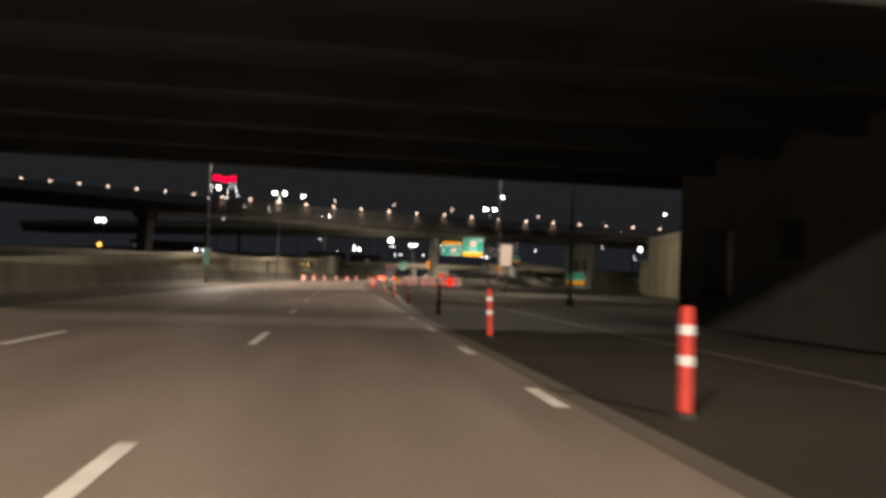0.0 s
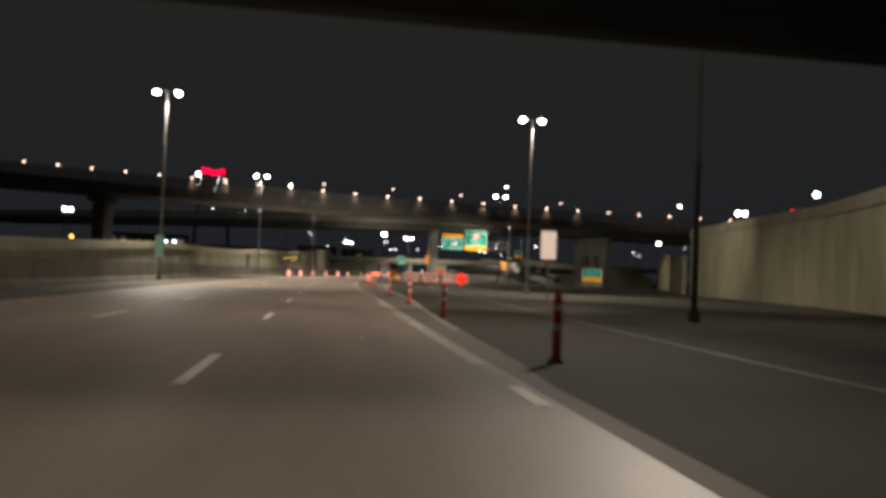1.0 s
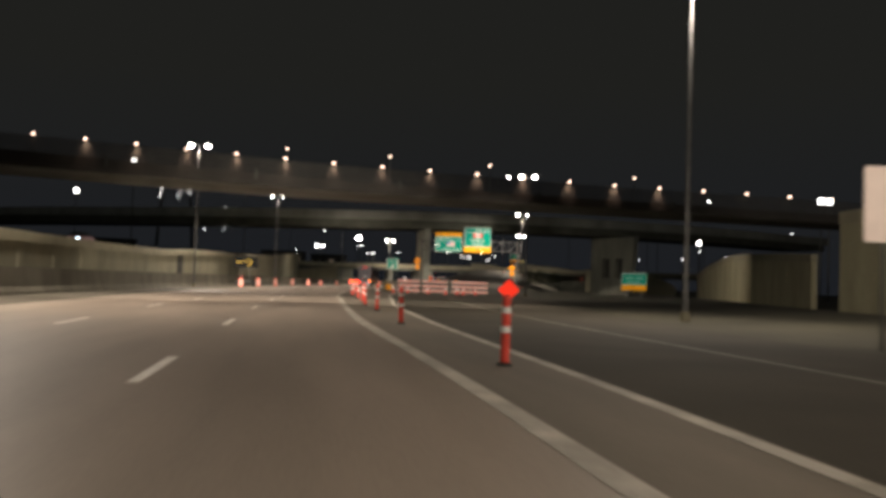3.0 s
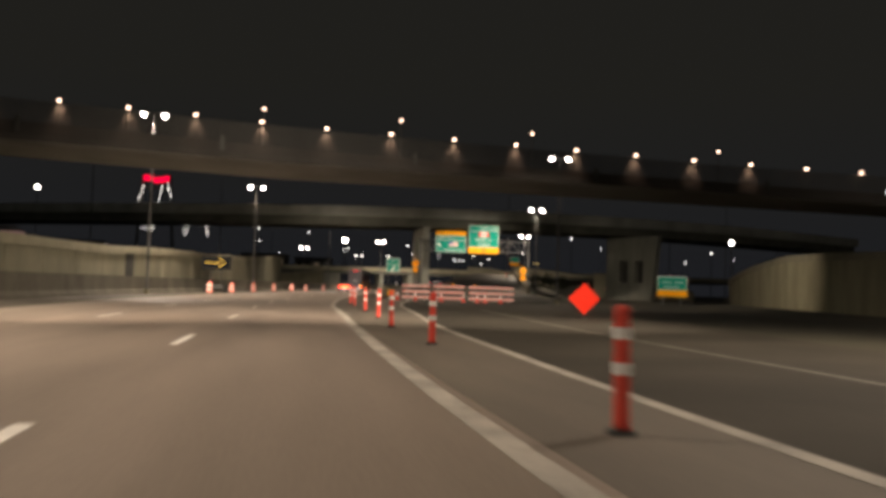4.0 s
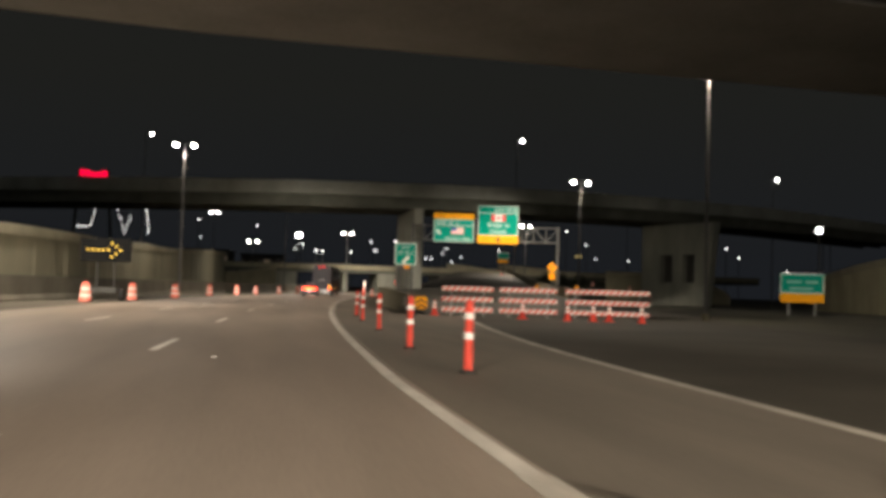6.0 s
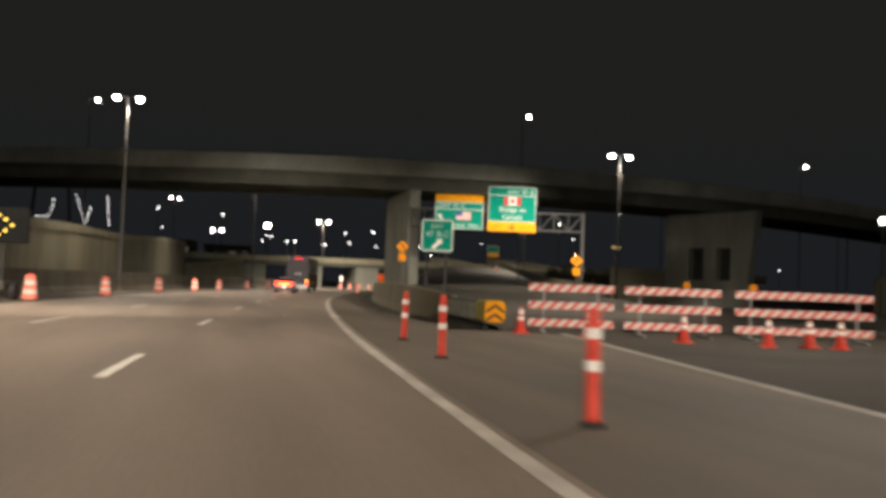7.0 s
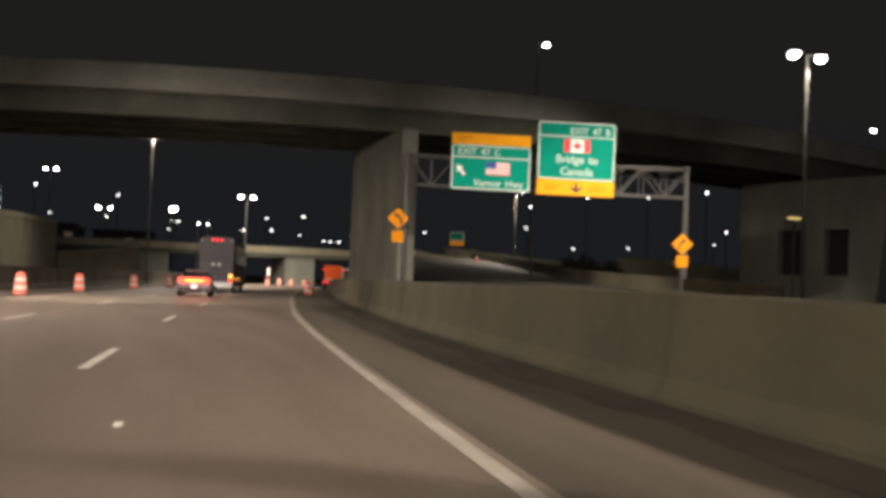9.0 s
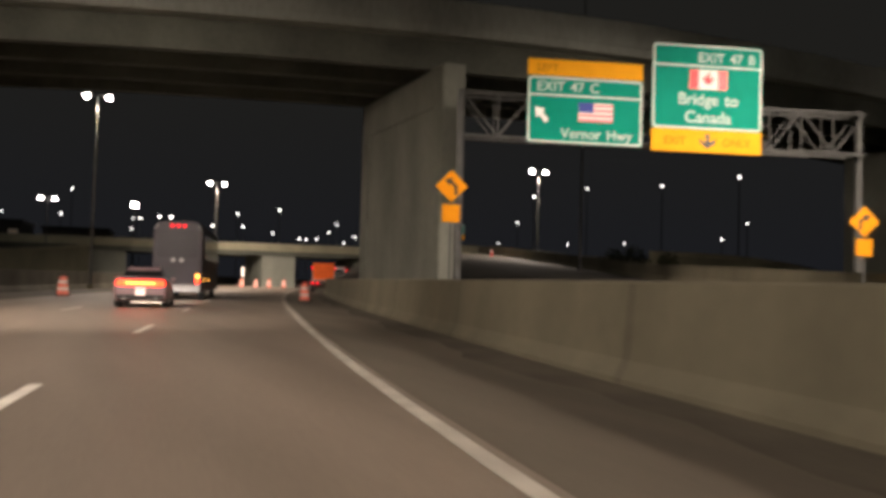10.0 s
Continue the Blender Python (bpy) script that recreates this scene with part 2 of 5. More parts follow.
def plate(bm, outline, y0, y1):
    """A flat outline of (x, z), thick from y0 to y1."""
    a = [bm.verts.new((x, y0, z)) for x, z in outline]
    b = [bm.verts.new((x, y1, z)) for x, z in outline]
    bm.faces.new(a)
    bm.faces.new(b[::-1])
    n = len(a)
    for i in range(n):
        bm.faces.new((a[i], b[i], b[(i + 1) % n], a[(i + 1) % n]))
    return bm


def rounded(x0, z0, x1, z1, r, seg=4):
    pts = []
    for cx, cz, a0 in ((x1 - r, z1 - r, 0), (x0 + r, z1 - r, 90), (x0 + r, z0 + r, 180), (x1 - r, z0 + r, 270)):
        for i in range(seg + 1):
            a = radians(a0 + 90 * i / seg)
            pts.append((cx + r * math.cos(a), cz + r * math.sin(a)))
    return pts


def rim(bm, outer, inner, y0, y1):
    """A frame between two outlines of equal count."""
    n = len(outer)
    o0 = [bm.verts.new((x, y0, z)) for x, z in outer]
    i0 = [bm.verts.new((x, y0, z)) for x, z in inner]
    o1 = [bm.verts.new((x, y1, z)) for x, z in outer]
    i1 = [bm.verts.new((x, y1, z)) for x, z in inner]
    for i in range(n):
        j = (i + 1) % n
        bm.faces.new((o0[i], o0[j], i0[j], i0[i]))
        bm.faces.new((o1[i], o1[j], i1[j], i1[i]))
        bm.faces.new((o0[i], o0[j], o1[j], o1[i]))
        bm.faces.new((i0[i], i0[j], i1[j], i1[i]))
    return bm


def lettering(words, size, x, z, y, mat, parent, align="LEFT"):
    """Words in the built-in font on a face that looks along -y, each word a mesh of its own."""
    def laid(text):
        cu = bpy.data.curves.new("lettering", "FONT")
        cu.body, cu.size, cu.extrude, cu.align_x, cu.offset = text, size, 0.004, "LEFT", size * 0.012
        tmp = bpy.data.objects.new("tmp", cu)
        me = bpy.data.meshes.new_from_object(tmp)
        bpy.data.objects.remove(tmp)
        return me

    def width(me):
        return max(v.co.x for v in me.vertices)

    meshes = [laid(w) for w in words.split()]
    gap = size * 0.42
    total = sum(width(me) for me in meshes) + gap * (len(meshes) - 1)
    at = x - {"LEFT": 0.0, "CENTER": 0.5, "RIGHT": 1.0}[align] * total
    for me in meshes:
        w = width(me)
        me.transform(pose(at, y, z, 90, 0, 0))
        at += w + gap
        me.materials.clear()
        me.materials.append(mat)
        new("lettering", me).parent = parent


# ---- the plan of the road ----
def between(y, table):
    return float(np.interp(y, [a for a, _ in table], [b for _, b in table]))


def edge(y):
    """x of the right edge line of the through lanes."""
    return 2.25 + 0.000772 * max(0.0, y - 80.0) ** 2 - 0.25 * between(y, [(105, 0), (120, 1.3), (145, 1.3), (158, 1.1), (188, 1.15), (208, 0.15)])


def slope(y):
    return 2 * 0.000772 * max(0.0, y - 80.0)


def off(y, d, z=0.0):
    """A point d metres to the right of the edge line at station y."""
    s = slope(y)
    k = math.sqrt(1 + s * s)
    return Vector((edge(y) + d / k, y - d * s / k, z))


def heading(y):
    """Yaw, in degrees, of a thing that looks along the road."""
    return -math.degrees(math.atan(slope(y)))


GORE = [(30, 2.75), (42, 3.15), (51, 3.5), (61, 4.08), (70, 4.2), (80, 4.3), (84.5, 4.5), (91, 4.75), (98.5, 5.1), (103, 5.55), (110.7, 6.35), (120, 7.1), (125, 7.55), (131, 8.35), (138.3, 9.65), (141.5, 10.3), (147, 11.4), (152, 12.4)]


def gore(y):
    return sum(between(y + d, GORE) for d in (-4, -2, 0, 2, 4)) / 5


def pave_right(y):
    """x of the right rim of the pavement."""
    if y < 151.9:
        return between(y, [(-60, 12.0), (60, 12.0), (80, 12.6), (110, 17.0), (150, 25.0)])
    return off(y, 3.05).x


def strip(bm, left, right, z=0.0, thick=0.0):
    """A sheet between two rows of points, with a top and, if thick, sides."""
    a = [bm.verts.new((p[0], p[1], p[2] + z)) for p in left]
    b = [bm.verts.new((p[0], p[1], p[2] + z)) for p in right]
    for i in range(len(a) - 1):
        bm.faces.new((a[i], b[i], b[i + 1], a[i + 1]))
    if thick:
        r = bmesh.ops.extrude_face_region(bm, geom=bm.faces[:])
        for v in r["geom"]:
            if isinstance(v, bmesh.types.BMVert):
                v.co.z -= thick
    return bm


# ground, pavement
bm = bmesh.new()
bmesh.ops.create_grid(bm, x_segments=60, y_segments=60, size=2500)
for v in bm.verts:
    v.co.z = -0.06
tagged(part("ground", bm, M_GROUND), "dark dry grass and dirt beside the freeway", "ground", kind="structure")

ys = [-80 + 3.0 * i for i in range(170)]


def sheet(fl, fr, cols):
    bm = bmesh.new()
    grid = [[bm.verts.new(fl(y).lerp(fr(y), i / cols)) for i in range(cols + 1)] for y in ys]
    for a, b in zip(grid, grid[1:]):
        for i in range(cols):
            bm.faces.new((a[i], a[i + 1], b[i + 1], b[i]))
    return bm


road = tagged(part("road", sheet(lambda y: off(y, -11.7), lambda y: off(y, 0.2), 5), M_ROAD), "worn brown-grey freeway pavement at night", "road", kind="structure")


tagged(part("shoulder_left", sheet(lambda y: off(y, -17.0), lambda y: off(y, -11.7), 3), M_LEFT), "dark asphalt shoulder along the left barrier", "shoulder", kind="structure")


def gore_rim(y):
    """The right rim of the gore asphalt: the gore line, then the barrier."""
    if y < 30:
        return off(y, 0.5)
    if y < 149:
        return Vector((gore(y) + 0.15, y, 0))
    return off(y, 3.05)


tagged(part("shoulder", sheet(lambda y: off(y, 0.2), gore_rim, 3), M_GORE), "brown asphalt gore and shoulder beside the lanes", "shoulder", kind="structure")
# exit lane, coloured darker where the headlights would fall off
tagged(part("exit_lane", sheet(gore_rim, lambda y: Vector((pave_right(y), y, 0)) if y < 148.9 else gore_rim(y) + Vector((max(0.0, 13.0 - 3.2 * (y - 149)), 0, 0)), 3), M_EXIT_DIM), "asphalt exit lane, toned down for headlight falloff", "road", kind="structure")


def marking(name, pts_l, pts_r, mat):
    bm = bmesh.new()
    strip(bm, pts_l, pts_r, 0.006)
    return part(name, bm, mat, road)


def dash(y0, y1, d, w, mat, name="lane_dash"):
    st = [y0 + (y1 - y0) * i / 3 for i in range(4)]
    marking(name, [off(y, d - w / 2) for y in st], [off(y, d + w / 2) for y in st], mat)


def station(s):
    """y of the point s metres along the edge line."""
    return s - 0.000772 ** 2 * 4 * max(0.0, s - 80.0) ** 3 / 6


for i in range(-6, 26):
    mid = station(29.1 + 12.13 * i)
    dash(mid - 1.62, mid + 1.62, -3.68, 0.15, M_PAINT)
    dash(mid - 2.75, mid + 0.45, -7.32, 0.15, M_PAINT)
for i in range(-6, 4):
    dash(8.6 + 5.93 * i, 10.1 + 5.93 * i, 0.0, 0.17, M_PAINT)


def long_line(name, y0, y1, fx, w, mat, step=3.0):
    n = max(2, int((y1 - y0) / step))
    st = [y0 + (y1 - y0) * i / n for i in range(n + 1)]
    marking(name, [(fx(y) - w / 2, y, 0) for y in st], [(fx(y) + w / 2, y, 0) for y in st], mat)


SWAY = [(45, 0), (57, 0.12), (66, 0.15), (76, -0.07), (84, -0.06), (95, 0.05), (110, 0.1), (118, 0.05), (140, 0.02), (160, 0)]
long_line("edge_line", 30, 114, lambda y: edge(y) + sum(between(y + k, SWAY) for k in (-3, 0, 3)) / 3, 0.26, M_PAINT_WORN)
long_line("edge_line", 114, 400, lambda y: edge(y) + between(y, SWAY) + between(y, [(150, 0.0), (172, 0.03)]) - 0.015, 0.175, M_PAINT_EDGE)
long_line("gore_line", 38, 59, gore, 0.2, M_PAINT_GORE)
long_line("gore_line", 59, 149, gore, 0.2, M_PAINT_WORN)
long_line("exit_edge_line", -60, 120, lambda y: gore(max(y, 30)) + 4.3, 0.14, M_PAINT_FADED)
long_line("left_edge_line", -60, 400, lambda y: off(y, -11.2).x, 0.14, M_PAINT_WORN)


# ---- walls ----
def wall_run(name, pts, heights, label, thick=0.45, panel=6.0, pilaster=0.5, coping=0.55, side=1, face=None, tail=()):
    """A retaining wall of panels between pilasters under a coping, along a row of (x, y)."""
    w = thing(name, (0, 0, 0), label, "retaining wall", kind="structure")
    # even stations along the row
    d = [0.0]
    for a, b in zip(pts, pts[1:]):
        d.append(d[-1] + math.hypot(b[0] - a[0], b[1] - a[1]))
    stops = [i * panel for i in range(int((d[-1] - sum(tail)) // panel) + 1)]
    for step in tail:
        stops.append(stops[-1] + step)

    def at(s):
        return (float(np.interp(s, d, [p[0] for p in pts])), float(np.interp(s, d, [p[1] for p in pts])), float(np.interp(s, d, heights)))

    for i, (sa, sb) in enumerate(zip(stops, stops[1:])):
        a, b = at(sa), at(sb)
        ca, cb = min(coping, 0.3 * a[2]), min(coping, 0.3 * b[2])
        u = Vector((b[0] - a[0], b[1] - a[1], 0)).normalized()
        nrm = Vector((-u.y, u.x, 0)) * side

        def slab(p, q, z0p, z1p, z0q, z1q, o0, o1, mat, nm):
            bm = bmesh.new()
            rings = []
            for c, z0, z1 in ((p, z0p, z1p), (q, z0q, z1q)):
                rings.append([Vector((c[0], c[1], z0)) + nrm * o0, Vector((c[0], c[1], z0)) + nrm * o1, Vector((c[0], c[1], z1)) + nrm * o1, Vector((c[0], c[1], z1)) + nrm * o0])
            loft(bm, rings)
            part(nm, bm, mat, w)

        slab(a, b, -0.1, a[2] - ca, -0.1, b[2] - cb, 0.0, thick, face or M_PANEL, "panel")
        slab(a, b, a[2] - ca, a[2], b[2] - cb, b[2], -0.12, thick + 0.05, M_PANEL_DARK, "coping")
        if pilaster and sb - sa == panel:
            c = (a[0] + u.x * pilaster, a[1] + u.y * pilaster)
            slab(a, c, -0.1, min(a[2], b[2]) - coping, -0.1, min(a[2], b[2]) - coping, -0.03, -0.003, face or M_PANEL, "pilaster")
    return w


LEFT_TOP = [(36, 1.4), (59, 2.1), (97, 3.2), (121, 3.3), (140, 3.5), (150, 3.85), (164, 4.1), (180, 4.25), (195, 4.75), (211, 4.9), (225, 5.4), (252, 6.4), (265, 6.75), (284, 7.2)]
# along the road, then straight on, away from the curve
lw = [off(y, -16.6) for y in range(36, 166, 4)] + [Vector((-8.9 + 9.2 * k / 23, 168.0 + 115.0 * k / 23, 0)) for k in range(24)]
wall_run("wall_left", [(p.x, p.y) for p in lw], [between(p.y, LEFT_TOP) for p in lw], "tan concrete panel retaining wall beside the freeway", side=1, pilaster=0.9)
# near-black plate on the wall, in place of a recess and its shade
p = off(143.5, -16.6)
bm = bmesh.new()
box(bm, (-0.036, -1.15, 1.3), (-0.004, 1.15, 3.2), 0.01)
ob = part("recess_shade", bm, M_NEAR_BLACK, bpy.data.objects["wall_left"], "near-black panel drawn for a shaded recess")
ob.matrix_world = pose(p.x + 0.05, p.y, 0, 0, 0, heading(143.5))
# stained safety barrier at the foot of the wall
bm = bmesh.new()
rings = []
for y in range(36, 330, 3):
    nrm = Vector((-1, slope(y), 0)).normalized()
    q = off(y, -15.4)
    rings.append([q + nrm * o + Vector((0, 0, z)) for o, z in ((0, -0.05), (0, 0.1), (0.16, 0.35), (0.22, 1.32), (0.45, 1.32), (0.55, -0.05))])
loft(bm, rings)
tagged(part("barrier_left", bm, M_DARKBAR), "long dark stained concrete safety barrier below the wall", "barrier", kind="structure")
bm = bmesh.new()
strip(bm, [p + Vector((-60, 0, between(p.y, LEFT_TOP) + 0.6)) for p in lw], [p + Vector((-0.4, 0, between(p.y, LEFT_TOP) - 0.25)) for p in lw], 0.0, 0.5)
tagged(part("bank_left", bm, M_GROUND), "dark grass bank behind the retaining wall", "bank", kind="structure")
wall_run("wall_left_low", [(0.4, 283.2), (5.5, 290.1), (10.6, 297.0)], [3.5, 4.1, 4.85], "low tan concrete wing wall of the far bridge", side=1, panel=2.85, pilaster=0.0, coping=0.35)
wall_run("wall_right", [(22.7, 40), (29, 59), (35, 77), (42.2, 118.8)], [6.8, 7.0, 7.3, 7.7], "tall tan concrete panel retaining wall up to the flyover", side=-1, panel=4.96, pilaster=1.0, coping=0.9, face=M_TALLWALL)
wall_run("wall_right_far", [(43.7, 123.5), (49.5, 140.5), (54.3, 154.8), (58.3, 166.4), (61.4, 175.5), (66.1, 189.3), (68.5, 196.5), (70.3, 201.5), (71.3, 204.4), (71.9, 206.2), (72.4, 207.7)], [4.7, 5.4, 5.9, 6.1, 5.9, 5.2, 4.6, 4.0, 3.3, 2.4, 0.8], "tan concrete retaining wall with a rounded sloping end", side=-1, panel=5.0, pilaster=1.0, coping=0.7, face=M_TALLWALL, tail=(3.0, 2.2, 1.6, 1.2, 0.9, 0.7))
wall_run("wall_ramp_end", [(70, 263), (76, 258.5), (81, 254.5), (84.5, 251.5), (86.6, 249.3), (87.7, 248)], [5.6, 5.4, 4.8, 3.8, 2.4, 0.8], "far dim concrete retaining wall with a rounded end", side=-1, panel=3.0, pilaster=0.0, coping=0.5, tail=(1.5, 1.2, 1.0, 0.8))

# gore barrier wall, flared and lower at its near end
def bar_off(y):
    return between(y, [(157, 3.95), (161, 3.4), (166, 3.05), (330, 3.05)])


def bar_top(y):
    return between(y, [(157, 0.9), (160, 1.06), (166, 1.27), (172, 1.3)])


bm = bmesh.new()
rings = []
for y in [157, 158, 159.5, 161, 163, 165] + list(range(168, 330, 3)):
    nrm = Vector((1, -slope(y), 0)).normalized()
    p, h = off(y, bar_off(y)), bar_top(y)
    rings.append([p + nrm * o + Vector((0, 0, z)) for o, z in ((0, -0.05), (0, 0.08), (0.13, 0.3), (0.2, h - 0.03), (0.23, h), (0.42, h), (0.55, -0.05))])
loft(bm, rings)
tagged(part("barrier_wall", bm, M_CONCRETE), "long concrete safety barrier between freeway and exit ramp", "barrier", kind="structure")

# dirt along the foot of the barrier
bm = bmesh.new()
left, right = [], []
for k in range(150):
    y = 152 + 1.1 * k
    w = 0.85 + 0.16 * math.sin(0.7 * y) + 0.1 * math.sin(2.3 * y + 1)
    base = bar_off(max(y, 157)) + between(y, [(152, 0.5), (157, 0.0)])
    left.append(off(y, base - w))
    right.append(off(y, base + 0.01))
strip(bm, left, right, 0.005)
tagged(part("roadside_dirt", bm, M_DIRT), "dark caked dirt along the foot of the barrier", "dirt", kind="structure")

for i, y in enumerate(range(170, 300, 9)):
    nrm = Vector((1, -slope(y), 0)).normalized()
    along = Vector((slope(y), 1, 0)).normalized()
    p = off(y, 3.05)
    bm = bmesh.new()
    loft(bm, [[p + along * a + nrm * o + Vector((0, 0, z)) for o, z in ((-0.003, 0.0), (-0.003, 0.08), (0.127, 0.302), (0.197, 1.265), (0.21, 1.265), (0.14, 0.3), (0.01, 0.08), (0.01, 0.0))] for a in (-0.012, 0.012)])
    part("joint", bm, M_NEAR_BLACK, bpy.data.objects["barrier_wall"])

# exit ramp behind the barrier
RAMP_EDGE = [(152, 27.0), (193.5, 34.7), (267, 52.3), (292, 58.0)]
RAMP_TOP = [(152, 0.02), (175, 0.3), (193.5, 0.78), (204, 1.1), (216, 1.5), (228, 1.95), (243, 2.95), (267, 4.5), (292, 5.2)]
ys = [152 + 4 * i for i in range(35)]
bm = bmesh.new()
rows = []
for y in ys:
    q, x1, z1 = off(y, 3.65), between(y, RAMP_EDGE), between(y, RAMP_TOP)
    zb = min(1.05, 0.022 * (y - 152))
    x0 = max(q.x + 0.4, x1 - 9.5)
    row = [Vector((q.x, q.y, zb)), Vector((q.x + (x0 - q.x) * 0.5, y, zb + (z1 - zb) * 0.6)), Vector((x0, y, z1)), Vector((x1 - 4.5, y, z1 + 0.08)), Vector((x1, y, z1))]
    rows.append([bm.verts.new(p) for p in row])
for a, b in zip(rows, rows[1:]):
    for k in range(4):
        bm.faces.new((a[k], a[k + 1], b[k + 1], b[k]))
tagged(part("exit_ramp", bm, M_RAMP), "brown asphalt exit ramp that rises behind the barricades", "ramp", kind="structure")
# low parapet on the far rim of the ramp
bm = bmesh.new()
loft(bm, [[Vector((between(y, RAMP_EDGE) + o, y, between(y, RAMP_TOP) + z)) for o, z in ((0, -0.6), (0, 0.12), (0.1, 0.3), (0.13, 0.99), (0.33, 0.99), (0.4, -3.0))] for y in [193.5 + 4.9 * k for k in range(18)]])
tagged(part("ramp_parapet", bm, M_CONCRETE), "low concrete parapet along the exit ramp", "parapet", kind="structure")
# grass bank that carries the ramp
bm = bmesh.new()
strip(bm, [Vector((between(y, RAMP_EDGE) + 0.2, y, between(y, RAMP_TOP) - 0.1)) for y in ys], [Vector((between(y, RAMP_EDGE) + 3.0 + 2.2 * between(y, RAMP_TOP), y, -0.08)) for y in ys])
tagged(part("bank_ramp", bm, M_GROUND), "dark grass bank under the exit ramp", "bank", kind="structure")

# ---- first bridge, over the start ----
b1 = thing("overpass_near", (0, 0, 0), "dark concrete road bridge with plain abutment walls", "bridge", kind="structure")
# deck and girders near black: darkness under the bridge is in the colour
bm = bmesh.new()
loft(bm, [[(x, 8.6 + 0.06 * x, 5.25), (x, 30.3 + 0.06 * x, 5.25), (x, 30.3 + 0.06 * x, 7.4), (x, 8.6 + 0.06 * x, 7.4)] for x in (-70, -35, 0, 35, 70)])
part("deck", bm, M_NEAR_BLACK, b1)
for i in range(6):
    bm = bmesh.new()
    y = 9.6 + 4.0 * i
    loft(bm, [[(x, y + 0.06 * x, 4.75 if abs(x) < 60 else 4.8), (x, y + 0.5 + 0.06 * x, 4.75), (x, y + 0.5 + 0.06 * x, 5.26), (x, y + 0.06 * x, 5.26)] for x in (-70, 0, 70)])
    part("girder", bm, M_NEAR_BLACK, b1)
# two upright slots in the wall, the far back whitened for light seen there
FAR_SLOT, NEAR_SLOT = (25.0, 27.2), (20.9, 22.3)
for z0, z1 in ((-0.1, 0.95), (3.1, 5.24)):
    bm = bmesh.new()
    box(bm, (11.55, 9.2, z0), (12.4, 29.1, z1), 0.03)
    part("abutment", bm, M_ABUTMENT, b1)
for y0, y1 in ((9.2, NEAR_SLOT[0]), (NEAR_SLOT[1], FAR_SLOT[0]), (FAR_SLOT[1], 29.1)):
    bm = bmesh.new()
    box(bm, (11.55, y0, 0.946), (12.396, y1, 3.104))
    part("abutment_column", bm, M_ABUTMENT, b1)
bm = bmesh.new()
box(bm, (11.56, NEAR_SLOT[0] - 0.01, 0.947), (12.39, NEAR_SLOT[1] + 0.01, 2.05))
part("slot_sill", bm, M_ABUTMENT, b1)
bm = bmesh.new()
box(bm, (12.404, 9.2, -0.1), (13.6, 29.1, 5.24), 0.03)
part("abutment_back", bm, M_ABUTMENT, b1)
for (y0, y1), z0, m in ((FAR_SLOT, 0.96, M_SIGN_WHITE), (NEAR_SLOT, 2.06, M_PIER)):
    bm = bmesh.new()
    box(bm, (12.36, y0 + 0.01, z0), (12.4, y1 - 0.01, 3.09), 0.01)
    part("slot_panel", bm, m, b1, "slot back panel, toned for the light seen in the slot")
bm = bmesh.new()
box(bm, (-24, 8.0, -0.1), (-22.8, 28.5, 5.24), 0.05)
part("abutment", bm, M_NEAR_BLACK, b1)


# ---- lamp-lit flyover ----
def under2(x):
    return 8.45 - (0.036 if x < 0 else 0.02) * x


def rail2(x):
    return between(x, [(-100, 15.6), (-44, 13.0), (-14, 11.45), (2.8, 10.62), (14.6, 10.27), (26.6, 9.9), (38, 9.7), (60, 9.3), (120, 8.3)])


def top2(x):
    return max(under2(x) + 0.78, rail2(x) - 1.35)


def deep2(x):
    return 8.4 - 0.04 * max(0.0, x)


def y2(x):
    return 126.4 - 0.03 * x


b2 = thing("flyover", (0, 0, 0), "high concrete flyover with a row of lamps on its parapet", "bridge", kind="structure")
xs = list(range(-96, 121, 8))
# deck paler for light from the road, ledge, fascia and parapet darkened as unlit
bm = bmesh.new()
loft(bm, [[(x, y2(x), under2(x)), (x, y2(x) + deep2(x), under2(x)), (x, y2(x) + deep2(x), under2(x) + 0.7), (x, y2(x), under2(x) + 0.7)] for x in xs])
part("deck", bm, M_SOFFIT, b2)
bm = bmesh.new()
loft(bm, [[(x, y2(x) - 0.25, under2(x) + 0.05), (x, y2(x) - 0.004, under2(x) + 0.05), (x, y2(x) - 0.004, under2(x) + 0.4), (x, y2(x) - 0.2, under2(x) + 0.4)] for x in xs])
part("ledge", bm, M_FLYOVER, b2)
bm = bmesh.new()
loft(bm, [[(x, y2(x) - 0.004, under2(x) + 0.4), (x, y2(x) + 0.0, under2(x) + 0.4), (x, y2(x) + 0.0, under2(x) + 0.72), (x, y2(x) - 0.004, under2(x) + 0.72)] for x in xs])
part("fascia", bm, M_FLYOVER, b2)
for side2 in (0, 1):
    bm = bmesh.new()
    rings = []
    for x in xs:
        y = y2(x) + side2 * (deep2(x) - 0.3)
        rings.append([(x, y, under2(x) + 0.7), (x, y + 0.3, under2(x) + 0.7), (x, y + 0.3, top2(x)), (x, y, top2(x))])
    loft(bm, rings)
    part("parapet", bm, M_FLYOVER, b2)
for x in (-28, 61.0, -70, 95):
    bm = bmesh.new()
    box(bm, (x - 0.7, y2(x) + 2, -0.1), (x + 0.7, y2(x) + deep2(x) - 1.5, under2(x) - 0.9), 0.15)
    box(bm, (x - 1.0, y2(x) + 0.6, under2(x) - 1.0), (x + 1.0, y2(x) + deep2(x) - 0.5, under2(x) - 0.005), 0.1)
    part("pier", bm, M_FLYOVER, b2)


# wire mesh between the parapet and its lamps
verts, faces = [], []
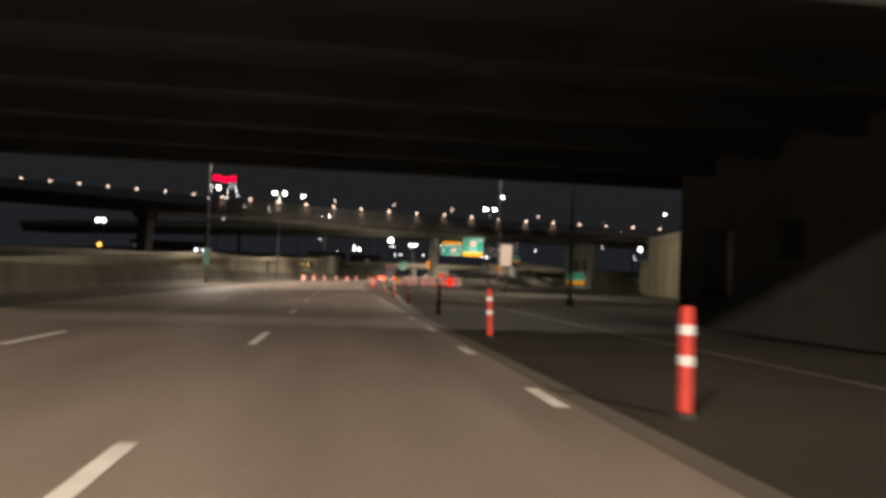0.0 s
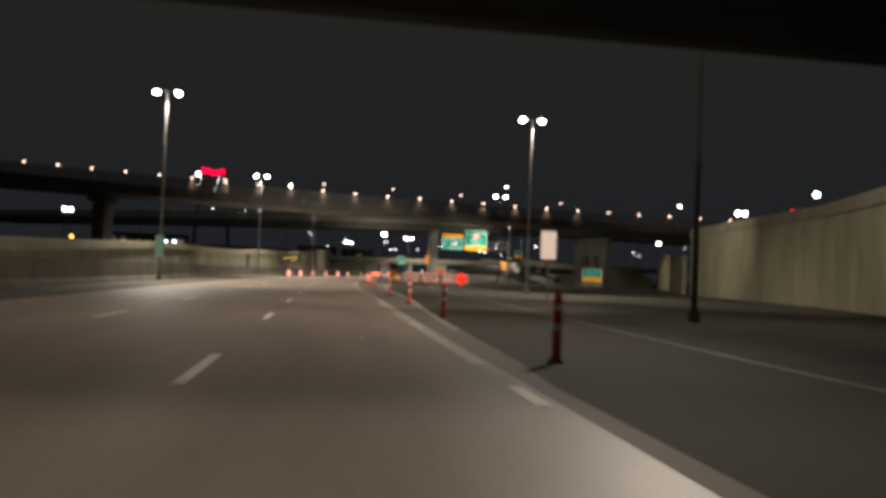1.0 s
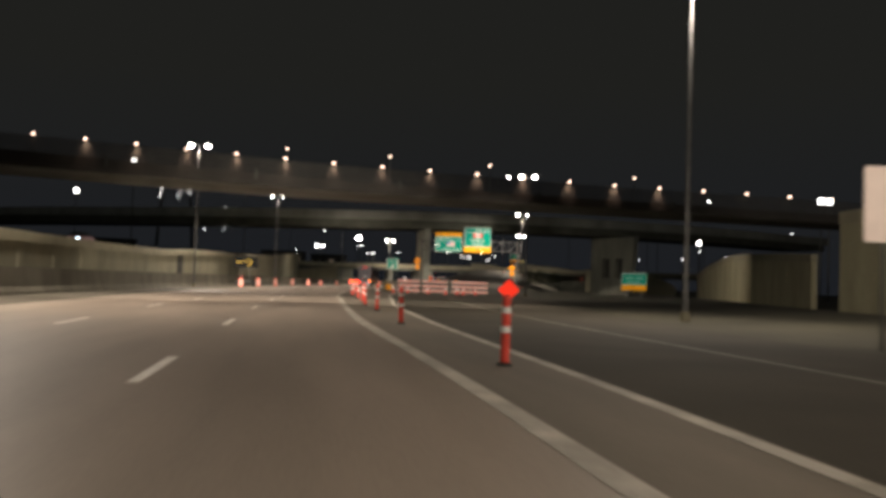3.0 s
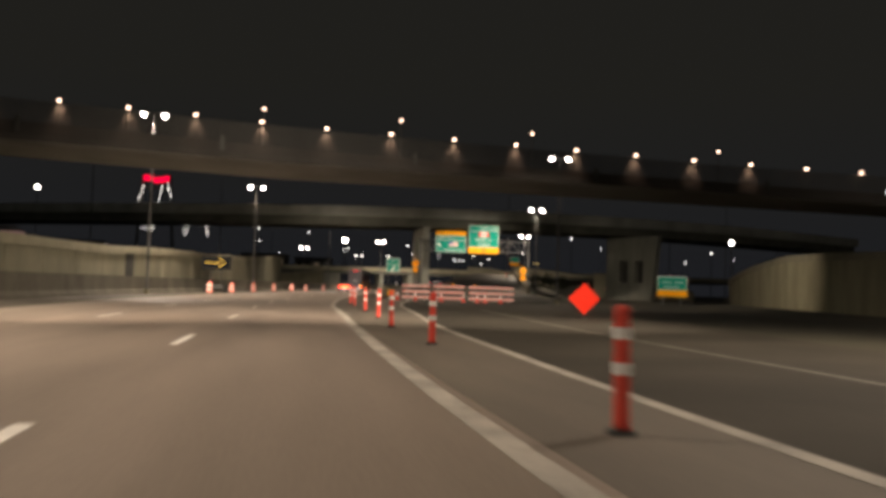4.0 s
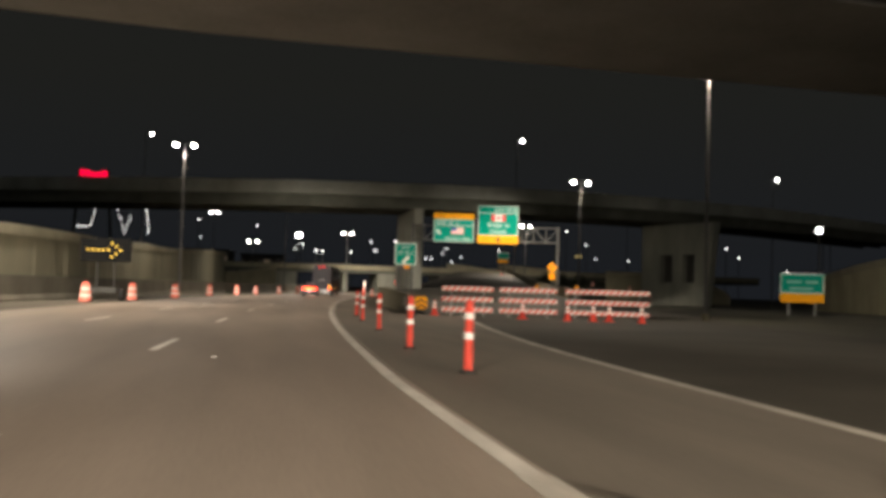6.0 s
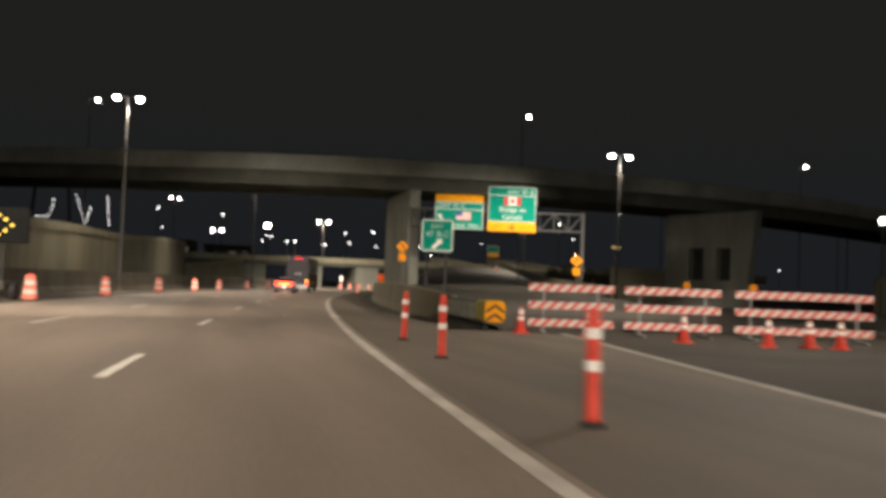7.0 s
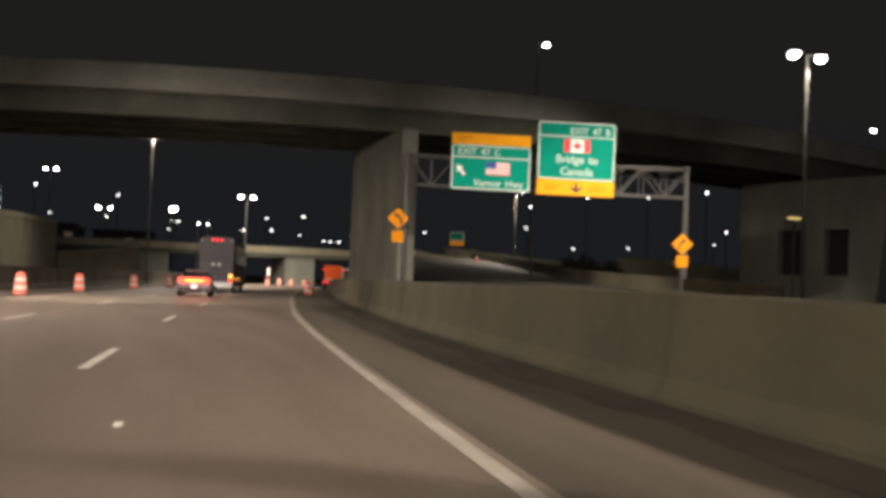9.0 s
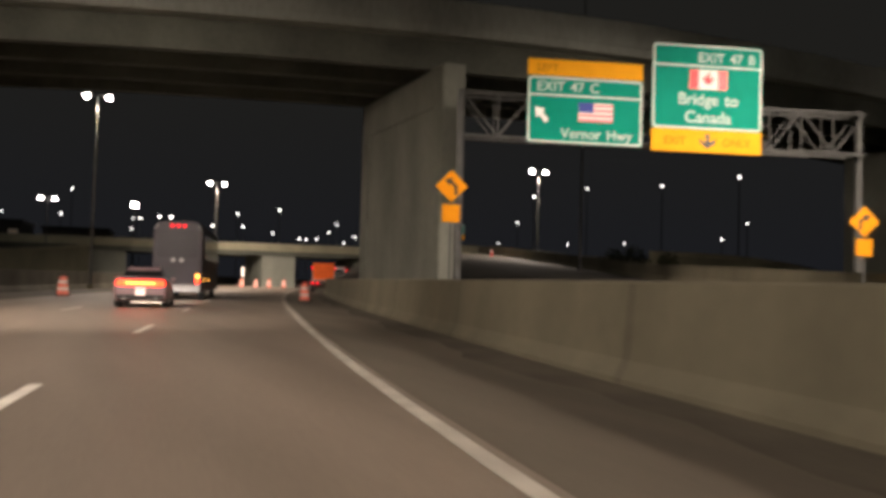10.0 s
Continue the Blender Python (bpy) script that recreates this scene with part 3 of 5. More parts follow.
for lean in (-1, 1):
    for k in range(int(213 / 0.09)):
        x = -94.0 + 0.09 * k
        z0, z1 = top2(x), rail2(x) - 0.05
        dx = lean * (z1 - z0) * 0.6
        i = len(verts)
        for px, pz in ((x, z0), (x + dx, z1)):
            py = y2(px) + 0.13 + 0.006 * lean
            verts += [(px - 0.017, py, pz), (px + 0.017, py, pz), (px, py + 0.014, pz)]
        faces += [(i, i + 1, i + 4, i + 3), (i + 1, i + 2, i + 5, i + 4), (i + 2, i, i + 3, i + 5)]
me = bpy.data.meshes.new("mesh_fence")
me.from_pydata(verts, [], faces)
me.materials.append(M_WIRE)
tagged(new("mesh_fence", me), "dark wire mesh fence on the flyover parapet", "fence", kind="stuff")
for k in range(-24, 30):
    x = 2.8 + 3.93 * k
    bm = bmesh.new()
    tube(bm, (x, y2(x) + 0.2, top2(x) - 0.1), (x, y2(x) + 0.2, rail2(x) + 0.02), 0.03, seg=6)
    part("fence_post", bm, M_DARKMETAL, b2)
for x in (-38.5, -26.8, -15.1, -3.4, 8.3, 20.0, 31.8, 43.6, 55.4):
    bm = bmesh.new()
    box(bm, (x - 0.13, y2(x) - 0.1, under2(x) + 0.5), (x + 0.13, y2(x) - 0.006, top2(x) + 0.35), 0.02)
    part("junction_box", bm, M_DARKMETAL, b2)


def parapet_lamp(x):
    e = thing("parapet_lamp", (x, y2(x) - 0.02, rail2(x)), "small warm hooded wall lamp on the flyover parapet", "lamp", "lamps along the flyover")
    bm = bmesh.new()
    tube(bm, (0, 0.1, -1.36), (0, 0.1, 0.16), 0.03, 0.025, seg=6)
    tube(bm, (0, 0.1, 0.16), (0, -0.14, 0.2), 0.03, seg=6)
    part("bracket", bm, M_DARKMETAL, e)
    bm = bmesh.new()
    ball(bm, (0, -0.14, 0.06), 0.11, (1, 1, 0.9), 2)
    part("bulb", bm, G_WARM, e)
    bm = bmesh.new()
    loft(bm, [[(r * math.cos(a), -0.14 + r * math.sin(a), z) for a in [2 * math.pi * i / 10 for i in range(10)]] for z, r in ((0.12, 0.17), (0.19, 0.12), (0.215, 0.04))])
    part("hood", bm, M_DARKMETAL, e)
    return e


first = parapet_lamp(2.8)
for k in range(1, 26):
    for x in (2.8 + 3.96 * k, 2.8 - 3.9 * k):
        if k < 19 or x > 0:
            copy_thing(first, pose(x, y2(x) - 0.02, rail2(x)))
for k in range(-5, 8):
    x = 2.8 + (3.96 if k > 0 else 3.9) * k
    ld = bpy.data.lights.new("parapet_light", "SPOT")
    ld.energy, ld.color, ld.spot_size, ld.spot_blend, ld.shadow_soft_size = 105.0, (1.0, 0.64, 0.46), radians(84), 0.9, 0.05
    new("parapet_light", ld).matrix_world = pose(x, y2(x) - 0.17, rail2(x) - 0.08, 24, 0, 0)


def deck_lamp(x, h):
    h += rail2(x) - 0.35 - top2(x)
    e = thing("deck_lamp", (x, y2(x) + 0.15, top2(x)), "small lamp on a thin post on the flyover parapet", "lamp", "post lamps of the flyover")
    bm = bmesh.new()
    tube(bm, (0, 0, 0), (0, 0, h), 0.04, 0.03, 8)
    part("post", bm, M_STEEL_DULL, e)
    bm = bmesh.new()
    ball(bm, (0, -0.02, h + 0.06), 0.09, (1, 1, 0.9), 2)
    part("bulb", bm, G_WARM, e)


for x, h in ((-1.0, 1.2), (7.4, 1.3), (15.8, 1.2), (28.4, 1.1)):
    deck_lamp(x, h)

# ---- curved ramp bridge further on ----
CURVE3 = [(-95, 276), (-60, 249), (-22, 229.5), (-1, 220.8), (12, 216.8), (25, 214.4), (38, 213.6), (50, 214.2), (68, 217.5), (85, 223), (120, 240)]


def curve3(n=44):
    t = np.linspace(0, len(CURVE3) - 1, n)
    px = np.interp(t, range(len(CURVE3)), [p[0] for p in CURVE3])
    py = np.interp(t, range(len(CURVE3)), [p[1] for p in CURVE3])
    k = np.ones(5) / 5
    px, py = (np.concatenate([q[:2], np.convolve(q, k, "valid"), q[-2:]]) for q in (px, py))
    return list(zip(px, py))


b3 = thing("ramp_bridge", (0, 0, 0), "curved concrete ramp bridge on tall wall piers", "bridge", kind="structure")
c3 = curve3()
nr = []
for i, (x, y) in enumerate(c3):
    a, b = c3[max(0, i - 1)], c3[min(len(c3) - 1, i + 1)]
    nr.append(Vector((-(b[1] - a[1]), b[0] - a[0], 0)).normalized())


def sweep3(profile):
    bm = bmesh.new()
    return loft(bm, [[Vector((x, y, z)) + n * o for o, z in profile] for (x, y), n in zip(c3, nr)])


part("parapet", sweep3([(0, 13.0), (0.3, 13.0), (0.3, 14.2), (0.05, 14.2)]), M_BRIDGE, b3)
part("parapet", sweep3([(11.7, 13.0), (12, 13.0), (11.95, 14.2), (11.7, 14.2)]), M_BRIDGE, b3)
part("deck", sweep3([(0.05, 12.55), (11.95, 12.55), (11.95, 12.995), (0.05, 12.995)]), M_BRIDGE, b3)
# girders coloured darker than the deck, for the shade below it
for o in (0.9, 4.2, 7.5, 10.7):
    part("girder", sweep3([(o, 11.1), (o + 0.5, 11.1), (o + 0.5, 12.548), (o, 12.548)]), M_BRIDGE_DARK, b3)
bm = bmesh.new()
loft(bm, [[(22.9, 214.2, z), (22.9, 225.6, z), (23.9, 225.6, z), (23.9, 214.2, z)] for z in (-0.1, 11.08)])
part("pier", bm, M_PIER, b3, "tall slim concrete wall pier")
for y0, y1, z0, z1 in ((214.2, 215.3, -0.1, 11.0), (224.5, 225.6, -0.1, 11.0), (215.3, 224.5, 9.2, 11.0)):
    bm = bmesh.new()
    box(bm, (22.8, y0 + 0.004, z0), (22.896, y1 - 0.004, z1 - 0.01), 0.02)
    part("pier_border", bm, M_PIER, b3)
# second wall pier, with two openings, square to the deck
turn = pose(62.0, 213.0, 0, 0, 0, math.degrees(math.atan2(3.9, 11.2)))
LOW, HIGH = 3.0, 7.0
for y0, y1, lean in ((0.0, 2.1, 0.9), (4.35, 6.0, 0.0), (8.4, 11.9, 0.0)):
    bm = bmesh.new()
    loft(bm, [[(0, y0 - lean * (z - 1.5) / 8, z), (1.0, y0 - lean * (z - 1.5) / 8, z), (1.0, y1, z), (0, y1, z)] for z in (LOW - 0.004, HIGH + 0.004)])
    part("pier_column", bm, M_PIER, b3).matrix_world = turn
bm = bmesh.new()
loft(bm, [[(0, y0, z), (1.0, y0, z), (1.0, 11.9, z), (0, 11.9, z)] for z, y0 in ((-0.1, 0.18), (LOW, -0.17))])
part("pier_base", bm, M_PIER, b3, "concrete pier base").matrix_world = turn
bm = bmesh.new()
loft(bm, [[(0, y0, z), (1.0, y0, z), (1.0, 11.9, z), (0, 11.9, z)] for z, y0 in ((HIGH, -0.62), (11.08, -1.1))])
part("pier_beam", bm, M_PIER, b3).matrix_world = turn
for y0, y1 in ((2.1, 4.35), (6.0, 8.4)):
    bm = bmesh.new()
    rim(bm, [(y0, LOW), (y1, LOW), (y1, HIGH), (y0, HIGH)], [(y0 + 0.12, LOW + 0.12), (y1 - 0.12, LOW + 0.12), (y1 - 0.12, HIGH - 0.12), (y0 + 0.12, HIGH - 0.12)], -0.03, 0.03)
    for v in bm.verts:
        v.co = Vector((v.co.y - 0.031, v.co.x, v.co.z))
    part("opening_border", bm, M_PIER, b3).matrix_world = turn
    # added near-black back, stands for the darkness inside the opening
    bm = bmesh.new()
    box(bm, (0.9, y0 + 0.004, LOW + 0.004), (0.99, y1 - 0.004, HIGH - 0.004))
    part("opening_dark_back", bm, M_NEAR_BLACK, b3, "near-black back added to keep the opening dark").matrix_world = turn

# ---- low bridge at the end ----
b4 = thing("overpass_far", (0, 0, 0), "low concrete road bridge with a pale fascia", "bridge", kind="structure")
bm = bmesh.new()
loft(bm, [[(x, 302 - 0.1 * x, 4.3), (x, 316 - 0.1 * x, 4.3), (x, 316 - 0.1 * x, 5.1), (x, 302 - 0.1 * x, 5.1)] for x in (-40, 10, 40, 120)])
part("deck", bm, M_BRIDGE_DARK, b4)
bm = bmesh.new()
loft(bm, [[(x, 301.7 - 0.1 * x, 4.9), (x, 302 - 0.1 * x, 4.9), (x, 302 - 0.1 * x, 5.95), (x, 301.7 - 0.1 * x, 5.95)] for x in (-40, 10, 40, 120)])
part("parapet", bm, M_PANEL_DARK, b4)
for x, w in ((13, 2.2), (25.6, 0.5), (34.9, 2.3), (47, 0.6), (58, 0.6)):
    bm = bmesh.new()
    box(bm, (x - w, 302.5 - 0.1 * x, -0.1), (x + w, 315 - 0.1 * x, 4.296), 0.08)
    part("pier", bm, M_PIER, b4)


# ---- street lamps ----
def lamp_head(e, x, z, way, size=0.2):
    bm = bmesh.new()
    box(bm, (min(x, x + way * 0.75), -0.2, z), (max(x, x + way * 0.75), 0.2, z + 0.14), 0.04)
    part("lamp_housing", bm, M_STEEL, e)
    bm = bmesh.new()
    ball(bm, (x + way * 0.42, 0, z - 0.05), size, (1.0, 1.0, 0.9), 2)
    part("lens", bm, G_LAMP, e, "glowing white lamp lens")


def street_lamp(at, height, double=True, yaw=0.0, light=True, gap=0.8, size=0.22, power=1.0, tilt=56, spread=72, aside=0.0, down=1.0, outer=(), far=(), side=()):
    e = thing("street_lamp", at, "tall galvanised street lamp with %s glowing white" % ("two heads" if double else "one head"), "street lamp", "street lamps of the freeway", yaw=yaw)
    bm = bmesh.new()
    tube(bm, (0, 0, 0.35), (0, 0, height), 0.11, 0.055, 10)
    part("pole", bm, M_POLE, e)
    bm = bmesh.new()
    tube(bm, (0, 0, -0.05), (0, 0, 0.36), 0.2, 0.2, 12)
    part("footing", bm, M_CONCRETE, e)
    bm = bmesh.new()
    tube(bm, (-gap * 0.6 if double else 0, 0, height - 0.05), (gap * 0.6, 0, height - 0.05), 0.05, 0.05, 8)
    part("arm", bm, M_POLE, e)
    for way in ((-1, 1) if double else (1,)):
        lamp_head(e, way * (gap - 0.42), height - 0.1, way, size)
    if light:
        lens = at[0], at[1], at[2] + height - 0.75
        # forward beam stands in for headlights; outer, side and far brighten chosen surfaces
        heads = [(tilt, spread, 1.0, BEAM_POWER * power, aside), (0, 155, 1.0, DOWN_POWER * down, aside)]
        if outer:
            heads.append((outer[1], outer[2], 1.0, BEAM_POWER * outer[0], outer[3]))
        if side:
            heads.append((side[1], side[2], 1.0, BEAM_POWER * side[0], side[3]))
        if far:
            heads.append((far[1], far[2], 1.0, BEAM_POWER * far[0], far[3]))
        for aim, cone, blend, watts, turn in heads:
            ld = bpy.data.lights.new("street_and_fill_spot", "SPOT")
            ld.energy, ld.color, ld.spot_size, ld.spot_blend, ld.shadow_soft_size = watts, LAMP_COLOUR, radians(cone), blend, 0.6
            new("street_and_fill_spot", ld).matrix_world = pose(*lens, aim, 0, heading(at[1]) + turn)
    return e


# on the median side, then on the outer side
for x, y, h, p, tilt, spread, down in ((-12.5, 86, 14.25, 0.93, 62, 63, 1.15), (9.5, 250, 14.8, 1.0, 58, 76, 0.6)):
    street_lamp((x, y, 0), h, True, power=p, tilt=tilt, spread=spread, down=down, aside=-16)
street_lamp((-9.9, 144, 0), 14.2, True, power=0.81, tilt=60, spread=70, down=1.03, aside=-11)
street_lamp((-3.35, 192.9, 0), 14.0, True, power=0.66, tilt=57.6, spread=76, down=0.29, aside=-19, outer=(1.0, 76, 22, -54), side=(0.14, 32, 99, -100))
# unseen lamp behind the start, added in place of the driver's headlights
street_lamp((-13.2, -21, 0), 14.2, True, power=1.0, tilt=56, spread=70, down=0.75, aside=-9)
street_lamp((15.8, 87.5, 0), 14.1, power=1.03, tilt=63.7, spread=60, down=0.75, aside=25.5, outer=(0.26, 79, 60, -50), far=(1.7, 74.5, 19, 0))
street_lamp((25.5, 150.6, 0), 13.65, power=0.97, tilt=63.4, spread=61, down=0.32, aside=30, outer=(0.44, 77, 66, -52), side=(0.24, 68, 104, 100))
street_lamp((35.8, 193.2, 0), 12.8, power=0.38, tilt=60, spread=76, down=0.45, aside=24, outer=(0.08, 72, 56, -34))
# second added lamp out of view, also standing in for headlights
street_lamp((14.6, -21, 0), 14.2, power=0.6, tilt=56, spread=72, down=0.5, aside=18)
street_lamp((12.4, 46.6, 0), 14.2, power=0.22, tilt=52, spread=76, down=0.16, aside=36, outer=(0.2, 78, 122, 115), far=(0.5, 71, 24, -4), side=(0.3, 78, 60, -33))
street_lamp((41.9, 233, 0), 23.8, False, light=False)
street_lamp((89.7, 240, 0), 21.6, False, light=False)
street_lamp((-11.0, 238, 0), 22.0, False, light=False)
street_lamp((22.8, 277, 0), 11.6, True, power=0.5, tilt=55, spread=80, down=0.5)
street_lamp((51.8, 257, 0), 13.0, True, power=0.5, tilt=55, spread=80, down=0.9)
street_lamp((-2.7, 318, 0), 17.6, True, light=False)
street_lamp((5.6, 294, 0), 10.2, True, light=False)


# ---- traffic posts and cones ----
def delineator(at):
    e = thing("delineator_post", at, "orange-red flexible traffic post with two white bands", "traffic post", "posts along the gore")
    bm = bmesh.new()
    loft(bm, [[(r * math.cos(a), r * math.sin(a), z) for a in [2 * math.pi * i / 12 for i in range(12)]] for z, r in ((0.05, 0.075), (0.1, 0.068), (0.95, 0.062), (1.03, 0.058), (1.06, 0.035))])
    part("post", bm, M_POST_RED, e, smooth=True)
    for z in (0.54, 0.83):
        bm = bmesh.new()
        tube(bm, (0, 0, z - 0.045), (0, 0, z + 0.05), 0.072, 0.072, 12)
        part("band", bm, M_SIGN_WHITE, e, "white reflective band")
    bm = bmesh.new()
    tube(bm, (0, 0, 0.0), (0, 0, 0.05), 0.13, 0.1, 14)
    part("base", bm, M_BASE, e)
    return e


POSTS = [(3.3, 8.1), (3.3, 19.0), (3.5, 30.8), (3.4, 43.3), (3.42, 54.4), (3.4, 66.6), (3.25, 78.8), (3.5, 89.6), (3.55, 96.7), (3.9, 103.5), (4.2, 111.7), (4.45, 120.9), (4.6, 125.9), (5.2, 133.2), (5.77, 140.2), (6.2, 144.8)]
proto = delineator((POSTS[0][0], POSTS[0][1], 0))
for i, (x, y) in enumerate(POSTS[1:]):
    copy_thing(proto, pose(x, y, 0, ((i * 37) % 5 - 2) * 0.6, ((i * 53) % 7 - 3) * 0.7, i * 40))


def cone(at):
    e = thing("traffic_cone", at, "red-orange traffic cone with white collars", "traffic cone", "cones by the barricades")
    bm = bmesh.new()
    loft(bm, [[(r * math.cos(a), r * math.sin(a), z) for a in [2 * math.pi * i / 14 for i in range(14)]] for z, r in ((0.04, 0.15), (0.3, 0.105), (0.7, 0.045), (0.72, 0.03))])
    part("cone", bm, M_POST_RED, e, smooth=True)
    for z0, z1 in ((0.36, 0.46), (0.52, 0.66)):
        bm = bmesh.new()
        r = lambda z: 0.105 - (z - 0.3) * 0.15 + 0.006
        tube(bm, (0, 0, z0), (0, 0, z1), r(z0), r(z1), 14)
        part("collar", bm, M_SIGN_WHITE, e, "white reflective collar")
    bm = bmesh.new()
    box(bm, (-0.19, -0.19, 0), (0.19, 0.19, 0.045), 0.012)
    part("base", bm, M_POST_RED, e)
    return e


CONES = [(10.4, 148.7), (11.8, 147.4), (13.8, 146.0), (15.5, 144.9), (16.7, 144.9), (17.3, 144.5), (18.4, 143.6)]
proto = cone((*CONES[0], 0))
for i, (x, y) in enumerate(CONES[1:]):
    copy_thing(proto, pose(x, y, 0, 0, 0, i * 31))
copy_thing(proto, pose(48.9, 261.5, between(261.5, RAMP_TOP) + 0.04, 0, 0, 10))


def drum(at):
    e = thing("traffic_drum", at, "orange and white striped traffic drum", "traffic drum", "drums along the closed lane")
    for i, (z0, z1) in enumerate(((0.05, 0.27), (0.27, 0.45), (0.45, 0.63), (0.63, 0.81), (0.81, 1.0))):
        bm = bmesh.new()
        r = 0.29 - 0.02 * i
        loft(bm, [[(q * math.cos(a), q * math.sin(a), z) for a in [2 * math.pi * k / 16 for k in range(16)]] for z, q in ((z0, r), (z0 + 0.02, r + 0.012), (z1 - 0.02, r + 0.004), (z1, r - 0.012))])
        part("band", bm, M_DRUM if i % 2 == 0 else M_DRUM_WHITE, e, smooth=True)
    bm = bmesh.new()
    tube(bm, (0, 0, 0), (0, 0, 0.055), 0.4, 0.36, 16)
    part("base", bm, M_BASE, e)
    bm = bmesh.new()
    box(bm, (-0.12, -0.03, 1.0), (0.12, 0.03, 1.07), 0.02)
    part("handle", bm, M_POST_RED, e)
    return e


DRUMS = [(-6.2, 157.8), (-4.6, 165), (-2.8, 176.9), (-0.6, 192.1), (1.9, 204.9), (4.2, 214.7), (7.6, 228.4), (11.0, 241), (14.5, 254), (19.6, 268), (27.9, 288), (29.7, 288.5), (31.5, 289), (33.5, 289.5)]
proto = drum((*DRUMS[0], 0))
for i, (x, y) in enumerate(DRUMS[1:]):
    copy_thing(proto, pose(x, y, 0, 0, 0, i * 50))
copy_thing(proto, pose(19.6, 225.0, 0, 0, 0, 12))
copy_thing(proto, pose(65.7, 243.9, 1.6, 0, 0, 30))
copy_thing(proto, pose(74.2, 279.0, 2.8, 0, 0, 70))


# ---- barricades ----
def barricade(at, width, yaw, lamp=None):
    e = thing("barricade", at, "three-rail road barricade with red and white slanting stripes", "barricade", "barricades across the exit", yaw=yaw)
    for z in (0.18, 0.68, 1.18):
        bm = bmesh.new()
        box(bm, (0, -0.02, z), (width, 0.02, z + 0.21), 0.006)
        part("rail", bm, S_BARRICADE, e)
    for x in (0.45, width - 0.45):
        bm = bmesh.new()
        box(bm, (x - 0.03, 0.021, 0.06), (x + 0.03, 0.08, 1.42))
        part("upright", bm, M_STEEL, e)
        bm = bmesh.new()
        box(bm, (x - 0.03, -0.65, 0), (x + 0.03, 0.75, 0.06))
        part("foot", bm, M_STEEL, e)
    if lamp is not None:
        bm = bmesh.new()
        tube(bm, (lamp, -0.05, 1.5), (lamp, 0.05, 1.5), 0.1, 0.1, 14)
        light = part("warning_light", bm, M_AMBER_SHEET, e, "unlit amber warning light")
        bm = bmesh.new()
        box(bm, (lamp - 0.04, -0.03, 1.385), (lamp + 0.04, 0.03, 1.42))
        part("bracket", bm, M_TRIM, light)
    return e


a0, a1 = Vector((10.95, 149.6)), Vector((20.45, 146.9))
run = a1 - a0
yawb = math.degrees(math.atan2(run.y, run.x))
for s, w, lamp in ((0.0, 2.45, None), (2.75, 2.75, 1.75), (5.9, 3.95, 0.5)):
    q = a0 + run.normalized() * s
    barricade((q.x, q.y, 0), w, yawb, lamp)

# orange roll-up sign
e = thing("roll_up_sign", (13.85, 109.9, 0), "blank fluorescent orange diamond roll-up sign on a low stand", "road sign", yaw=-8)
bm = bmesh.new()
plate(bm, [(0, 0.15), (0.72, 0.87), (0, 1.59), (-0.72, 0.87)], -0.012, 0.0)
part("fabric", bm, M_DIAMOND, e)
bm = bmesh.new()
tube(bm, (0, 0.03, 0.12), (0, 0.03, 1.57), 0.015)
tube(bm, (-0.7, 0.03, 0.87), (0.7, 0.03, 0.87), 0.012)
part("brace", bm, M_STEEL, e)
for k in range(4):
    bm = bmesh.new()
    a = radians(45 + 90 * k)
    tube(bm, (0, 0.03, 0.14), (0.45 * math.cos(a), 0.45 * math.sin(a), 0.02), 0.02)
    part("leg", bm, M_DARKMETAL, e)

# crash cushion with a chevron nose, in the gore
e = thing("crash_cushion", (9.95, 149.6, 0), "grey crash cushion with olive nose box and yellow chevron plate", "crash cushion", yaw=-6.8)
bm = bmesh.new()
plate(bm, rounded(-0.29, 0.25, 0.29, 0.86, 0.13), -0.05, 0.0)
part("nose_plate", bm, M_ORANGE_SHEET, e, "yellow nose plate")
for z in (0.3, 0.55):
    for d in (-1, 1):
        bm = bmesh.new()
        plate(bm, [(0, z + 0.12), (d * 0.26, z - 0.06), (d * 0.26, z + 0.03), (0, z + 0.21)], -0.06, -0.052)
        part("chevron", bm, M_CHEVRON, e, "dark red-brown chevron")
bm = bmesh.new()
box(bm, (-0.28, 0.004, 0.24), (0.28, 1.35, 0.84), 0.05)
part("nose_box", bm, M_OLIVE, e, "olive-yellow nose box")
for k in range(5):
    y = 1.4 + 1.13 * k
    w = 0.29 + 0.015 * k
    bm = bmesh.new()
    box(bm, (-w + 0.05, y, 0.2), (w - 0.05, y + 1.1, 0.74), 0.02)
    part("bay", bm, M_BASE, e, "dark cushion bay")
    for d in (-1, 1):
        bm = bmesh.new()
        loft(bm, [[(d * (w - 0.045 + b), yy, z) for b, z in ((0.0, 0.24), (0.05, 0.27), (0.055, 0.4), (0.03, 0.46), (0.03, 0.52), (0.055, 0.58), (0.05, 0.73), (0.0, 0.77))] for yy in (y - 0.06, y + 1.08)])
        part("side_panel", bm, M_CUSHION, e)
    bm = bmesh.new()
    box(bm, (-w + 0.07, y + 0.02, 0.745), (w - 0.07, y + 1.08, 0.8), 0.015)
    part("lid", bm, M_BASE, e, "black lid")
for d in (-1, 1):
    bm = bmesh.new()
    box(bm, (d * 0.2 - 0.05, 0.2, 0.0), (d * 0.2 + 0.05, 7.1, 0.12), 0.02)
    part("skid_rail", bm, M_DARKMETAL, e)

